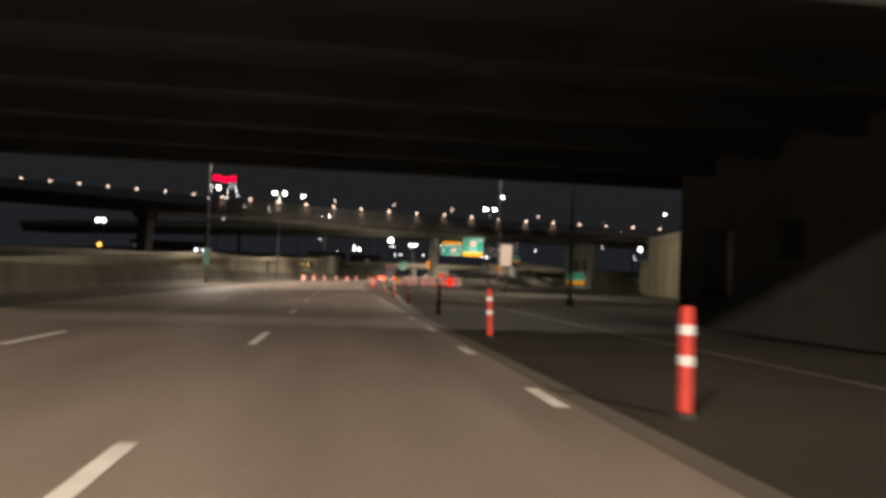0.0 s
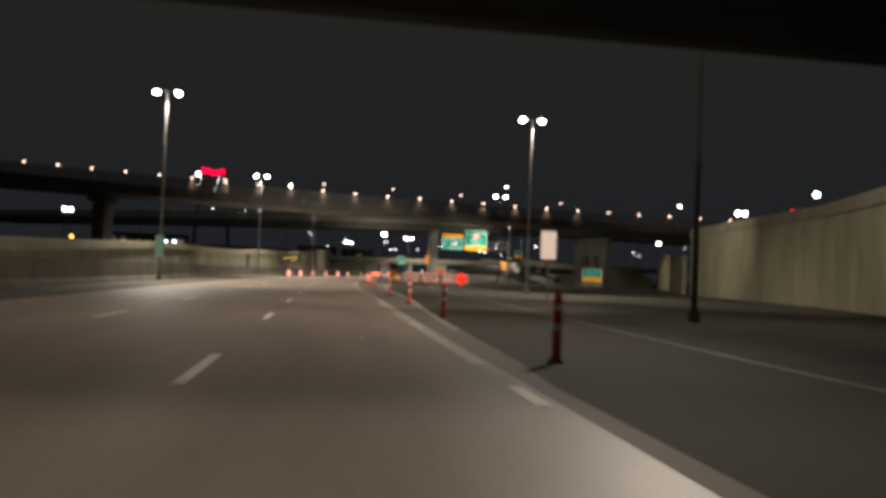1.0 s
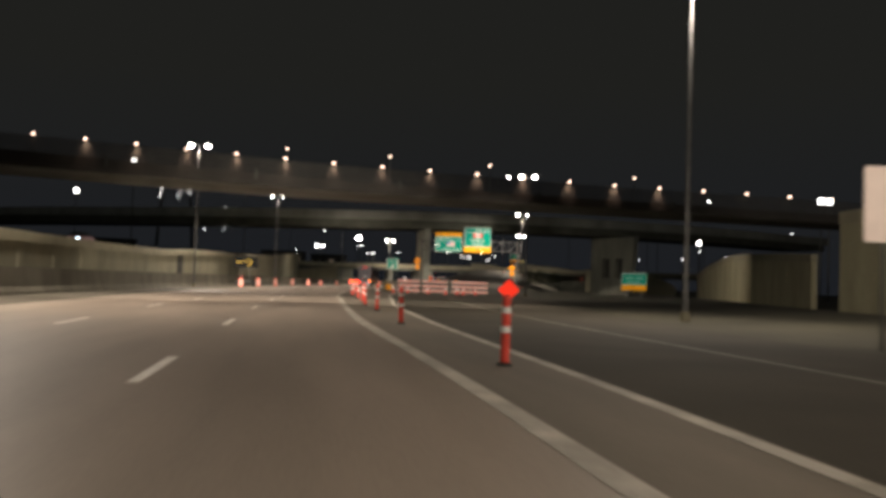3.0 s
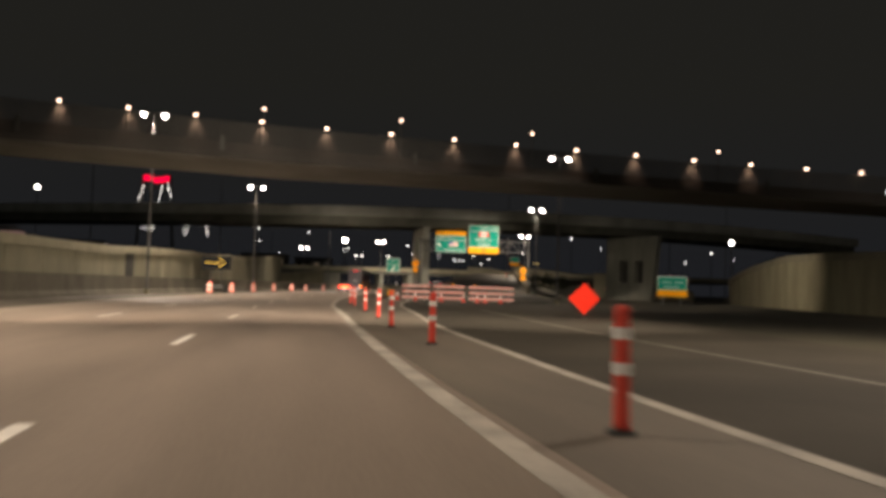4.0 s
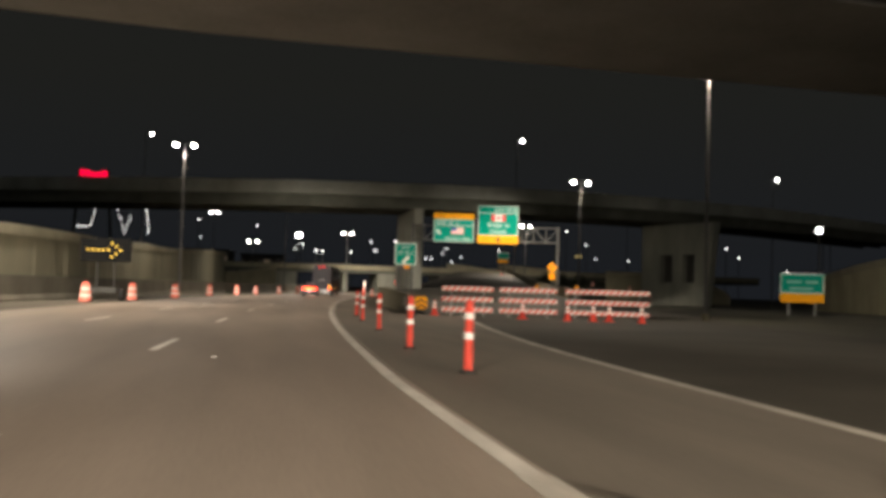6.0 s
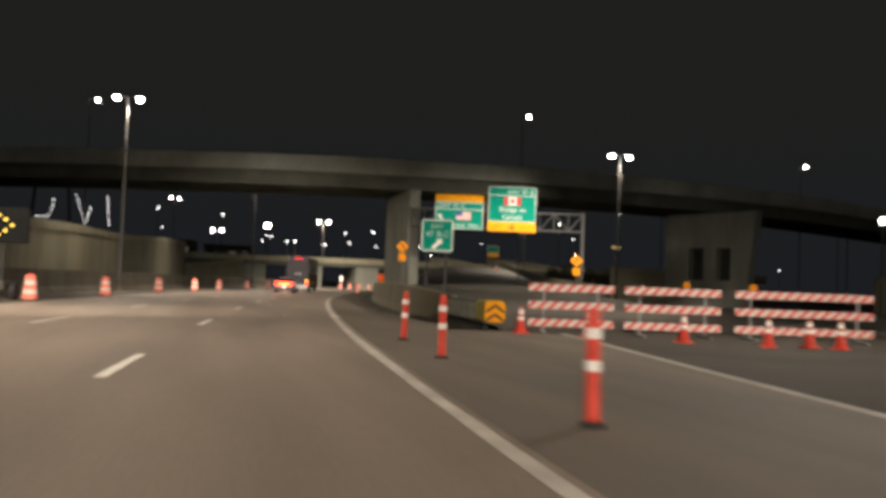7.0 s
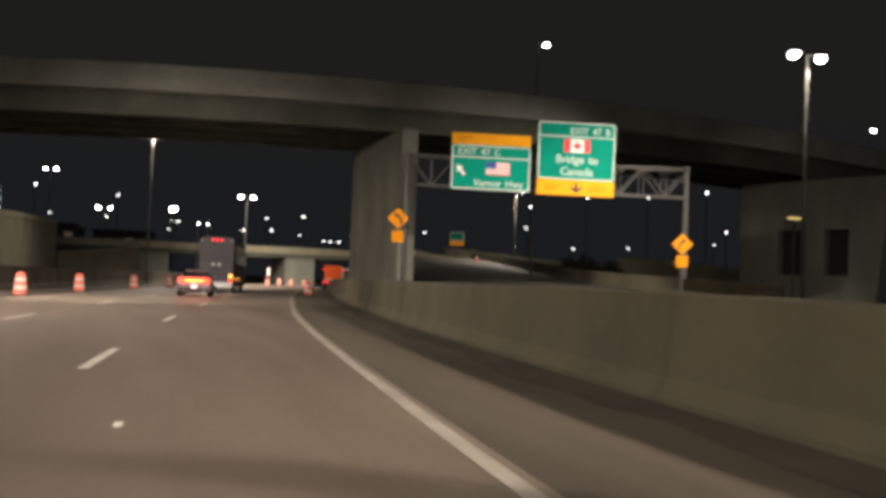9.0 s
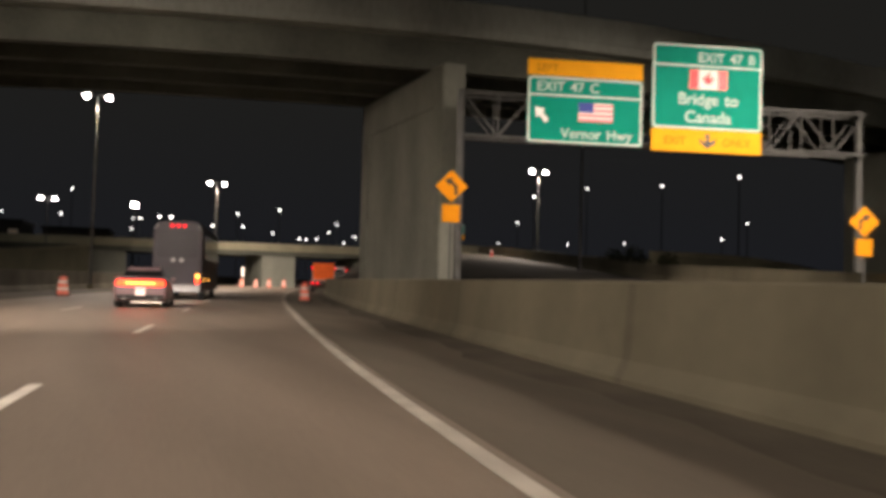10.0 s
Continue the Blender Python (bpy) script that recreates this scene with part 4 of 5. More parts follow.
# ---- signs ----
def sign_panel(e, x0, z0, x1, z1, mat, border=0.06, r=0.15, y=0.0):
    bm = bmesh.new()
    plate(bm, rounded(x0, z0, x1, z1, r), y, y + 0.05)
    part("panel", bm, mat, e)
    if border:
        bm = bmesh.new()
        g = border * 0.4
        rim(bm, rounded(x0 + g, z0 + g, x1 - g, z1 - g, r), rounded(x0 + border + g, z0 + border + g, x1 - border - g, z1 - border - g, max(0.02, r - border)), y - 0.006, y - 0.001)
        part("border", bm, M_SIGN_WHITE, e)


def block(e, name, x0, z0, x1, z1, mat, y=-0.008):
    bm = bmesh.new()
    box(bm, (x0, y, z0), (x1, y + 0.007, z1))
    return part(name, bm, mat, e)


def flat(e, name, outline, mat, y=-0.012):
    bm = bmesh.new()
    plate(bm, outline, y, y + 0.004)
    return part(name, bm, mat, e)


yaws = math.degrees(math.atan2(-1.25, 4.5))
e = thing("guide_sign", (23.93, 208.35, 6.8), "green exit sign with a flag panel under a yellow strip", "highway sign", "signs on the gantry", yaw=yaws)
sign_panel(e, 0, 0, 4.66, 2.62, M_GREEN)
block(e, "divider", 0.1, 1.86, 4.56, 1.92, M_SIGN_WHITE)
sign_panel(e, 0.0, 2.66, 4.66, 3.3, M_ORANGE_SHEET, border=0.0, r=0.05)
lettering("LEFT", 0.42, 0.35, 2.82, -0.008, M_LEGEND_FAINT, e)
lettering("EXIT  47 C", 0.55, 0.35, 2.05, -0.01, M_LEGEND, e)
lettering("Vernor Hwy", 0.55, 4.25, 0.22, -0.01, M_LEGEND, e, "RIGHT")
block(e, "flag_field", 2.05, 0.9, 3.45, 1.65, M_SIGN_WHITE)
for k in range(4):
    block(e, "flag_stripe", 2.05, 0.9 + k * 0.2, 3.45, 1.0 + k * 0.2, M_SIGN_PINK, -0.014)
block(e, "flag_canton", 2.05, 1.26, 2.65, 1.65, M_SIGN_BLUE, -0.02)
flat(e, "arrow", [(0.3, 1.4), (0.72, 1.32), (0.6, 1.2), (0.86, 0.9), (0.72, 0.78), (0.47, 1.08), (0.36, 0.96)], M_SIGN_WHITE)

e = thing("guide_sign", (28.92, 207.15, 6.75), "green exit sign with red and white flag, yellow strip below", "highway sign", "signs on the gantry", yaw=yaws)
sign_panel(e, 0, 0.92, 4.65, 4.35, M_GREEN)
sign_panel(e, 0, 0.0, 4.65, 0.9, M_ORANGE_SHEET, border=0.0, r=0.05)
block(e, "divider", 0.1, 3.46, 4.55, 3.52, M_SIGN_WHITE)
lettering("EXIT  47 B", 0.55, 4.35, 3.66, -0.01, M_LEGEND, e, "RIGHT")
lettering("Bridge to", 0.66, 2.35, 1.92, -0.01, M_LEGEND, e, "CENTER")
lettering("Canada", 0.66, 2.35, 1.2, -0.01, M_LEGEND, e, "CENTER")
block(e, "flag_field", 1.55, 2.55, 3.15, 3.35, M_SIGN_WHITE)
block(e, "flag_bar", 1.55, 2.55, 1.95, 3.35, M_SIGN_RED, -0.014)
block(e, "flag_bar", 2.75, 2.55, 3.15, 3.35, M_SIGN_RED, -0.014)
flat(e, "leaf", [(2.35, 2.66), (2.37, 2.78), (2.52, 2.76), (2.49, 2.83), (2.62, 2.95), (2.56, 2.98), (2.59, 3.08), (2.49, 3.06), (2.46, 3.1), (2.4, 3.04), (2.42, 3.18), (2.35, 3.26), (2.28, 3.18), (2.3, 3.04), (2.24, 3.1), (2.21, 3.06), (2.11, 3.08), (2.14, 2.98), (2.08, 2.95), (2.21, 2.83), (2.18, 2.76), (2.33, 2.78)], M_SIGN_RED)
flat(e, "arrow", [(2.35, 0.14), (2.7, 0.42), (2.7, 0.56), (2.43, 0.38), (2.43, 0.76), (2.27, 0.76), (2.27, 0.38), (2.0, 0.56), (2.0, 0.42)], M_SIGN_BLACK)
lettering("EXIT", 0.45, 0.5, 0.28, -0.008, M_LEGEND_FAINT, e)
lettering("ONLY", 0.45, 4.2, 0.28, -0.008, M_LEGEND_FAINT, e, "RIGHT")

# gantry: truss between two posts
e = thing("sign_gantry", (21.6, 209.25, 0), "galvanised truss gantry that carries the exit signs", "sign gantry", yaw=yaws)
L = 16.95
for x, z in ((0, 0.9), (L, 1.2)):
    bm = bmesh.new()
    tube(bm, (x, 0.6, z - 1.2), (x, 0.6, 8.9), 0.17, 0.15, 12)
    part("post", bm, M_STEEL_DULL, e)
for y in (0.15, 1.05):
    for z in (7.0, 8.7):
        bm = bmesh.new()
        tube(bm, (0, y, z), (L, y, z), 0.06, seg=8)
        part("chord", bm, M_STEEL_DULL, e)
    for k in range(12):
        bm = bmesh.new()
        x = L * k / 12
        tube(bm, (x, y, 7.0 if k % 2 else 8.7), (x + L / 12, y, 8.7 if k % 2 else 7.0), 0.035, seg=6)
        tube(bm, (x, y, 7.0), (x, y, 8.7), 0.03, seg=6)
        part("brace", bm, M_STEEL_DULL, e)


def warning_sign(at, yaw, bend):
    e = thing("warning_sign", at, "yellow diamond curve sign with a small plaque on a post", "road sign", "curve signs", yaw=yaw)
    bm = bmesh.new()
    box(bm, (-0.04, 0.02, -1.6), (0.04, 0.08, 4.1))
    part("post", bm, M_STEEL_DULL, e)
    bm = bmesh.new()
    plate(bm, [(0, 2.85), (0.62, 3.47), (0, 4.09), (-0.62, 3.47)], -0.02, 0.0)
    part("diamond", bm, M_AMBER_SHEET, e)
    s = bend
    flat(e, "arrow", [(s * a, b) for a, b in ((0.12, 3.15), (0.24, 3.15), (0.22, 3.5), (0.02, 3.68), (0.05, 3.78), (-0.26, 3.72), (-0.1, 3.5), (-0.05, 3.58), (0.1, 3.45))], M_SIGN_BLACK, -0.028)
    bm = bmesh.new()
    plate(bm, rounded(-0.34, 2.1, 0.34, 2.78, 0.05), -0.02, 0.0)
    part("plaque", bm, M_AMBER_SHEET, e)
    return e


warning_sign((20.9, 208.6, 1.4), -18, 1)
warning_sign((36.95, 203.95, 0.65), -20, -1)

# exit number sign in the gore
e = thing("exit_sign", (11.6, 162.1, 0), "green exit sign with a slanting white arrow on two posts", "highway sign", yaw=-14)
sign_panel(e, -0.68, 2.66, 0.68, 4.04, M_GREEN, border=0.05, r=0.12)
lettering("EXIT", 0.26, 0, 3.66, -0.01, M_SIGN_WORN, e, "CENTER")
lettering("47 B-C", 0.33, 0, 3.3, -0.01, M_SIGN_WORN, e, "CENTER")
flat(e, "arrow", [(-0.22, 2.8), (-0.1, 2.76), (0.13, 3.02), (0.2, 2.95), (0.22, 3.22), (-0.06, 3.16), (0.03, 3.1), (-0.18, 2.92)], M_SIGN_WHITE)
for x in (-0.4, 0.4):
    bm = bmesh.new()
    box(bm, (x - 0.035, 0.06, -0.1), (x + 0.035, 0.13, 3.9))
    part("post", bm, M_TRIM, e)

# blank white sign by the exit lane
e = thing("white_sign", (13.7, 72.3, 0), "tall white rectangular road sign on a post", "road sign", yaw=-8)
bm = bmesh.new()
plate(bm, rounded(-0.48, 2.47, 0.48, 4.24, 0.06), -0.02, 0.0)
part("panel", bm, material("dull_white_sheeting", (0.68, 0.57, 0.51), 0.7, vary=0.1, spec=0.1), e)
bm = bmesh.new()
box(bm, (-0.04, 0.004, -0.1), (0.04, 0.07, 4.2))
part("post", bm, M_DARKMETAL, e)

# green and yellow sign by the far ramp
e = thing("guide_sign", (45.2, 172.8, 0), "green and yellow guide sign on two posts", "highway sign", yaw=-18)
sign_panel(e, 0, 1.75, 3.5, 3.4, M_GREEN, border=0.06, r=0.1)
sign_panel(e, 0, 1.0, 3.5, 1.72, M_ORANGE_SHEET, border=0, r=0.05)
for a, b, z in ((0.5, 1.7, 2.6), (2.0, 3.0, 2.6), (0.7, 2.6, 2.05)):
    block(e, "legend_bar", a, z, b, z + 0.2, M_SIGN_DULL)
for x in (0.7, 2.8):
    bm = bmesh.new()
    box(bm, (x - 0.06, 0.06, -0.1), (x + 0.06, 0.18, 3.2))
    part("post", bm, M_STEEL, e)

# narrow pale green sign on the median
e = thing("median_sign", (-12.45, 85.3, 0), "narrow pale green sign seen edge-on by the lamp post", "road sign", yaw=5)
bm = bmesh.new()
plate(bm, rounded(-0.32, 1.7, 0.32, 3.36, 0.04), -0.02, 0)
part("panel", bm, material("pale_green_sheeting", (0.3, 0.6, 0.5), 0.4, vary=0.1), e)
bm = bmesh.new()
box(bm, (-0.04, 0.004, -0.1), (0.04, 0.07, 3.2))
part("post", bm, M_STEEL, e)

# sign above the far ramp
e = thing("guide_sign", (58.2, 295, 4.0), "far teal and orange guide sign on a post", "highway sign", yaw=-20)
sign_panel(e, 0.3, 4.3, 2.6, 5.7, M_GREEN, border=0.08, r=0.1)
sign_panel(e, 0.3, 3.5, 2.6, 4.25, M_ORANGE_SHEET, border=0, r=0.05)
bm = bmesh.new()
box(bm, (1.35, 0.06, -4.1), (1.55, 0.3, 5.0))
part("post", bm, M_TRIM, e)

# arrow board trailer
e = thing("arrow_board", (-6.2, 165.0, 0), "black arrow board with lit amber bulbs on a small trailer", "arrow board", yaw=heading(167))
bm = bmesh.new()
box(bm, (-1.5, -0.06, 2.3), (1.5, 0.06, 3.72), 0.04)
part("board", bm, material("matt_black_board", (0.012, 0.012, 0.012), 0.9, vary=0.2, spec=0.05), e)
for x, z in [(-1.05 + 0.3 * k, 0.0) for k in range(5)] + [(0.35, 0.4), (0.6, 0.22), (0.85, 0.0), (0.6, -0.22), (0.35, -0.4)]:
    bm = bmesh.new()
    tube(bm, (x, -0.12, 3.0 + z), (x, -0.05, 3.0 + z), 0.05, seg=10)
    part("bulb", bm, G_ARROW, e, "lit amber bulb")
for x in (-0.5, 0.5):
    bm = bmesh.new()
    tube(bm, (x, 0.1, 0.6), (x, 0.1, 3.6), 0.05)
    part("mast", bm, M_DARKMETAL, e)
bm = bmesh.new()
box(bm, (-0.9, -0.9, 0.42), (0.9, 0.9, 0.75), 0.05)
part("frame", bm, M_DARKMETAL, e)
for s in (-1, 1):
    bm = bmesh.new()
    tube(bm, (s * 0.92, 0, 0.33), (s * 1.12, 0, 0.33), 0.33, seg=18)
    part("wheel", bm, M_TYRE, e)


# ---- vehicles ----
def wheel(e, x, y, r, w, side):
    bm = bmesh.new()
    loft(bm, [[(x + dx, y + q * math.cos(a), r + q * math.sin(a)) for a in [2 * math.pi * k / 22 for k in range(22)]] for dx, q in ((-w / 2, r * 0.88), (-w * 0.4, r), (w * 0.4, r), (w / 2, r * 0.88))])
    t = part("wheel", bm, M_TYRE, e)
    bm = bmesh.new()
    tube(bm, (x + side * w * 0.42, y, r), (x + side * (w * 0.5 + 0.012), y, r), r * 0.62, r * 0.58, 18)
    part("rim", bm, M_RIM, t)


def sedan(at, yaw):
    """Rear at y = 0, nose along +y."""
    e = thing("sedan", at, "dark red-grey sedan with a full-width glowing orange-red tail light", "car", yaw=yaw)
    st = [(0.0, 0.84, 0.42, 0.98), (0.06, 0.90, 0.30, 1.06), (0.25, 0.94, 0.24, 1.10), (0.9, 0.955, 0.22, 1.08), (1.6, 0.96, 0.2, 1.02), (2.6, 0.955, 0.2, 0.99), (3.5, 0.95, 0.2, 0.98), (4.3, 0.93, 0.22, 0.92), (4.8, 0.88, 0.26, 0.82), (5.0, 0.78, 0.34, 0.7)]
    rings = []
    for y, w, z0, z1 in st:
        h = z1 - z0
        half = [(0.9 * w, z0), (w, z0 + 0.18 * h), (w, z0 + 0.6 * h), (0.97 * w, z0 + 0.86 * h), (0.86 * w, z1)]
        rings.append([(a, y, z) for a, z in half] + [(-a, y, z) for a, z in half[::-1]])
    bm = bmesh.new()
    loft(bm, rings)
    part("body", bm, M_CAR, e, smooth=False)
    gl = [(0.55, 0.70, 1.05), (1.25, 0.62, 1.40), (1.9, 0.60, 1.475), (2.5, 0.60, 1.46), (3.05, 0.63, 1.3), (3.6, 0.70, 0.98)]
    rings = [[(0.8, y, 0.97), (w, y, z), (-w, y, z), (-0.8, y, 0.97)] for y, w, z in gl]
    bm = bmesh.new()
    loft(bm, rings)
    part("cabin_glass", bm, M_GLASS, e, "dark tinted glass")
    bm = bmesh.new()
    loft(bm, [[(w - 0.02, y, z - 0.01), (w - 0.08, y, z + 0.025), (-w + 0.08, y, z + 0.025), (-w + 0.02, y, z - 0.01)] for y, w, z in ((1.2, 0.62, 1.385), (1.9, 0.60, 1.475), (2.5, 0.60, 1.46))])
    part("roof", bm, M_CAR, e)
    bm = bmesh.new()
    rim(bm, rounded(-0.84, 0.80, 0.84, 1.0, 0.09), rounded(-0.76, 0.865, 0.76, 0.935, 0.03), -0.012, 0.05)
    part("tail_light", bm, G_TAIL, e, "glowing racetrack tail light")
    for s in (-1, 1):
        bm = bmesh.new()
        plate(bm, rounded(s * 0.66 - 0.15, 0.83, s * 0.66 + 0.15, 0.97, 0.05), -0.018, 0.02)
        part("tail_lamp", bm, G_TAIL, e)
    bm = bmesh.new()
    box(bm, (-0.74, -0.01, 0.872), (0.74, 0.03, 0.928))
    part("light_strip", bm, G_AMBER, e)
    bm = bmesh.new()
    box(bm, (-0.82, -0.03, 0.32), (0.82, 0.12, 0.5), 0.05)
    part("bumper", bm, M_TRIM, e)
    bm = bmesh.new()
    box(bm, (-0.16, -0.026, 0.45), (0.16, 0.02, 0.75), 0.01)
    # the plate itself emits, for a plate lamp that isn't built
    pl = part("number_plate", bm, G_PLATE, e, "white plate that glows in place of its lamp")
    for k in range(5):
        bm = bmesh.new()
        box(bm, (-0.12 + 0.05 * k, -0.03, 0.64), (-0.09 + 0.05 * k, -0.026, 0.71))
        part("bar", bm, M_TRIM, pl)
    bm = bmesh.new()
    box(bm, (-0.7, 0.0, 1.08), (0.7, 0.22, 1.125), 0.02)
    part("spoiler", bm, M_CAR, e)
    for s in (-1, 1):
        bm = bmesh.new()
        tube(bm, (s * 0.55, -0.05, 0.33), (s * 0.55, 0.2, 0.33), 0.045, seg=12)
        part("exhaust", bm, M_RIM, e)
        bm = bmesh.new()
        box(bm, (s * 0.98 - 0.08, 3.0, 0.98), (s * 0.98 + 0.08, 3.14, 1.12), 0.03)
        part("mirror", bm, M_CAR, e)
        for y in (0.98, 4.03):
            wheel(e, s * 0.83, y, 0.36, 0.25, s)
    return e


sedan((10.15, 211.8, 0), -9.0)


def coach(at, yaw):
    e = thing("coach_bus", at, "dark blue-grey motor coach with lit rear markers", "bus", yaw=yaw)
    tall = 1.09
    rings = []
    for y, k in ((0.0, 0.965), (0.08, 0.99), (0.25, 1.0), (6, 1.0), (11.6, 1.0), (12.0, 0.95)):
        w = 1.2 * k
        half = [(w * 0.96, 0.42), (w, 0.55), (w, 2.9 * tall), (w * 0.97, 3.3 * tall), (w * 0.86, 3.5 * tall), (w * 0.6, 3.58 * tall)]
        rings.append([(a, y, z) for a, z in half] + [(-a, y, z) for a, z in half[::-1]])
    bm = bmesh.new()
    loft(bm, rings)
    part("body", bm, M_BUS, e)
    bm = bmesh.new()
    plate(bm, rounded(-0.98, 2.1, 0.98, 3.5, 0.18), -0.016, 0.05)
    part("rear_window", bm, M_BUS_GLASS, e, "dark smoked rear window")
    for x in (-0.2, 0.2):
        bm = bmesh.new()
        tube(bm, (x, -0.03, 1.98), (x, 0.03, 1.98), 0.11, seg=12)
        part("badge", bm, M_BUS_LIGHT, e, "small pale round badge")
    bm = bmesh.new()
    plate(bm, rounded(-0.9, 0.95, 0.7, 1.85, 0.08), -0.012, 0.04)
    part("engine_door", bm, M_BUS, e)
    for k in range(6):
        bm = bmesh.new()
        box(bm, (-0.9, -0.024, 1.05 + 0.1 * k), (0.0, -0.01, 1.09 + 0.1 * k))
        part("louvre", bm, M_TRIM, e)
    # bumper paler than the body: the sedan's headlights are in its colour
    bm = bmesh.new()
    box(bm, (-1.14, -0.1, 0.42), (1.14, 0.1, 0.78), 0.06)
    part("bumper", bm, M_BUS_LIGHT, e, "bumper paled for headlight light on it")
    for s in (-1, 1):
        for z in (0.95, 1.2):
            bm = bmesh.new()
            plate(bm, rounded(s * 1.0 - 0.1, z - 0.1, s * 1.0 + 0.1, z + 0.1, 0.08), -0.03, 0.03)
            part("tail_lamp", bm, G_AMBER if z > 1 else G_TAIL, e, "glowing tail lamp")
        bm = bmesh.new()
        tube(bm, (s * 0.98, -0.03, 3.74), (s * 1.13, -0.01, 3.5), 0.035, 0.035, 8)
        part("corner_trim", bm, M_BUS_LIGHT, e)
        for k in range(6):
            bm = bmesh.new()
            box(bm, (s * 1.202 - 0.012, 1.2 + 1.7 * k, 2.1), (s * 1.202 + 0.012, 2.75 + 1.7 * k, 3.3), 0.01)
            part("side_window", bm, M_GLASS, e)
        for y in (2.2, 3.5, 9.6):
            wheel(e, s * 1.03, y, 0.5, 0.3, s)
        for y in (1.3, 4.6):
            bm = bmesh.new()
            box(bm, (s * 1.2 - 0.015, y, 0.95), (s * 1.2 + 0.02, y + 0.14, 1.1), 0.01)
            part("side_marker", bm, G_AMBER, e)
    for k in (-1, 0, 1):
        bm = bmesh.new()
        box(bm, (k * 0.3 - 0.07, -0.02, 3.62), (k * 0.3 + 0.07, 0.1, 3.74), 0.02)
        part("top_marker", bm, G_RED, e, "red marker lamp")
    return e


coach((12.75, 223.6, 0), heading(226))

# the dipped headlights of the sedan
ld = bpy.data.lights.new("headlight", "SPOT")
ld.energy, ld.color, ld.spot_size, ld.spot_blend, ld.shadow_soft_size = 5200.0, (1.0, 0.93, 0.86), radians(30), 0.9, 0.12
k = radians(-9.0)
new("headlight", ld).matrix_world = pose(10.15 - 5.1 * math.sin(k), 211.8 + 5.1 * math.cos(k), 0.68, 76, 0, -9.0) @ Matrix.Diagonal((3.0, 1.0, 1.0, 1.0))

# work trucks, parked by the bridge
def work_truck(at, yaw, panel):
    e = thing("work_truck", at, "parked work truck with an orange rear panel and red lamps" if panel else "dark parked work truck with small red rear lamps", "truck", "work trucks by the bridge", yaw=yaw)
    bm = bmesh.new()
    box(bm, (-1.2, 0.25, 0.7), (1.2, 5.2, 1.1), 0.05)
    part("bed", bm, M_DARKMETAL, e)
    bm = bmesh.new()
    box(bm, (-0.96, 0.0, 1.2), (0.96, 0.2, 2.75 if panel else 2.1), 0.06)
    part("rear_panel", bm, M_TRUCK_PANEL if panel else M_DARKMETAL, e, "orange panel" if panel else "")
    bm = bmesh.new()
    loft(bm, [[(-1.1, y, 1.1), (1.1, y, 1.1), (w, y, z), (-w, y, z)] for y, w, z in ((4.0, 0.98, 2.55), (4.3, 1.0, 2.66), (5.6, 0.98, 2.62), (6.3, 1.02, 1.75), (7.2, 1.04, 1.6), (7.3, 1.02, 1.3))])
    part("cab", bm, M_BUS_LIGHT, e)
    bm = bmesh.new()
    box(bm, (-0.85, 3.96, 1.85), (0.85, 4.0, 2.45), 0.01)
    part("cab_window", bm, M_GLASS, e)
    for x in (-0.98, -0.55, 0.55, 0.98):
        bm = bmesh.new()
        box(bm, (x - 0.09, -0.03, 0.8), (x + 0.09, 0.24, 0.96), 0.02)
        part("tail_lamp", bm, G_RED, e)
    for s in (-1, 1):
        bm = bmesh.new()
        box(bm, (s * 1.05 - 0.07, -0.05, 2.2), (s * 1.05 + 0.07, -0.004, 2.34), 0.02)
        part("top_lamp", bm, G_RED, e)
        for y in (1.4, 5.9):
            wheel(e, s * 1.02, y, 0.45, 0.28, s)
    return e


work_truck((29.7, 257.5, 0), heading(262), True)
work_truck((34.6, 270, 0), heading(266), False)

# oncoming car on the road above the wall
e = thing("oncoming_car", (-23.0, 150.0, 3.92), "oncoming car with two bluish white headlights on the bank", "car", yaw=heading(150))
rings = []
for y, w, z0, z1 in ((0.0, 0.74, 0.35, 0.66), (0.15, 0.84, 0.24, 0.76), (1.0, 0.9, 0.2, 0.92), (2.4, 0.92, 0.2, 0.98), (4.0, 0.9, 0.22, 1.0), (4.5, 0.82, 0.32, 0.92)):
    half = [(0.92 * w, z0), (w, z0 + 0.3 * (z1 - z0)), (0.97 * w, z0 + 0.8 * (z1 - z0)), (0.84 * w, z1)]
    rings.append([(a, y, z) for a, z in half] + [(-a, y, z) for a, z in half[::-1]])
bm = bmesh.new()
loft(bm, rings)
part("body", bm, M_CAR, e)
bm = bmesh.new()
loft(bm, [[(0.78, y, 0.9), (w, y, z), (-w, y, z), (-0.78, y, 0.9)] for y, w, z in ((1.0, 0.72, 0.95), (1.8, 0.6, 1.42), (2.9, 0.6, 1.45), (3.8, 0.68, 1.02))])
part("cabin_glass", bm, M_GLASS, e)
for s_ in (-1, 1):
    bm = bmesh.new()
    ball(bm, (s_ * 0.6, 0.03, 0.62), 0.15, (1.2, 0.4, 0.8), 2)
    part("headlight", bm, G_HEAD, e, "glowing bluish white headlight")
    for y in (0.85, 3.6):
        wheel(e, s_ * 0.8, y, 0.33, 0.22, s_)

# post with an amber lit bar, by the ramp
e = thing("lamp_bar_post", (36.16, 194.2, 0.8), "thin post with a short amber lit bar on top", "lamp post")
bm = bmesh.new()
tube(bm, (0, 0, -0.9), (0, 0, 4.2), 0.045, 0.035, 8)
part("post", bm, M_DARKMETAL, e)
bm = bmesh.new()
box(bm, (-0.36, -0.08, 4.2), (0.36, 0.08, 4.31), 0.03)
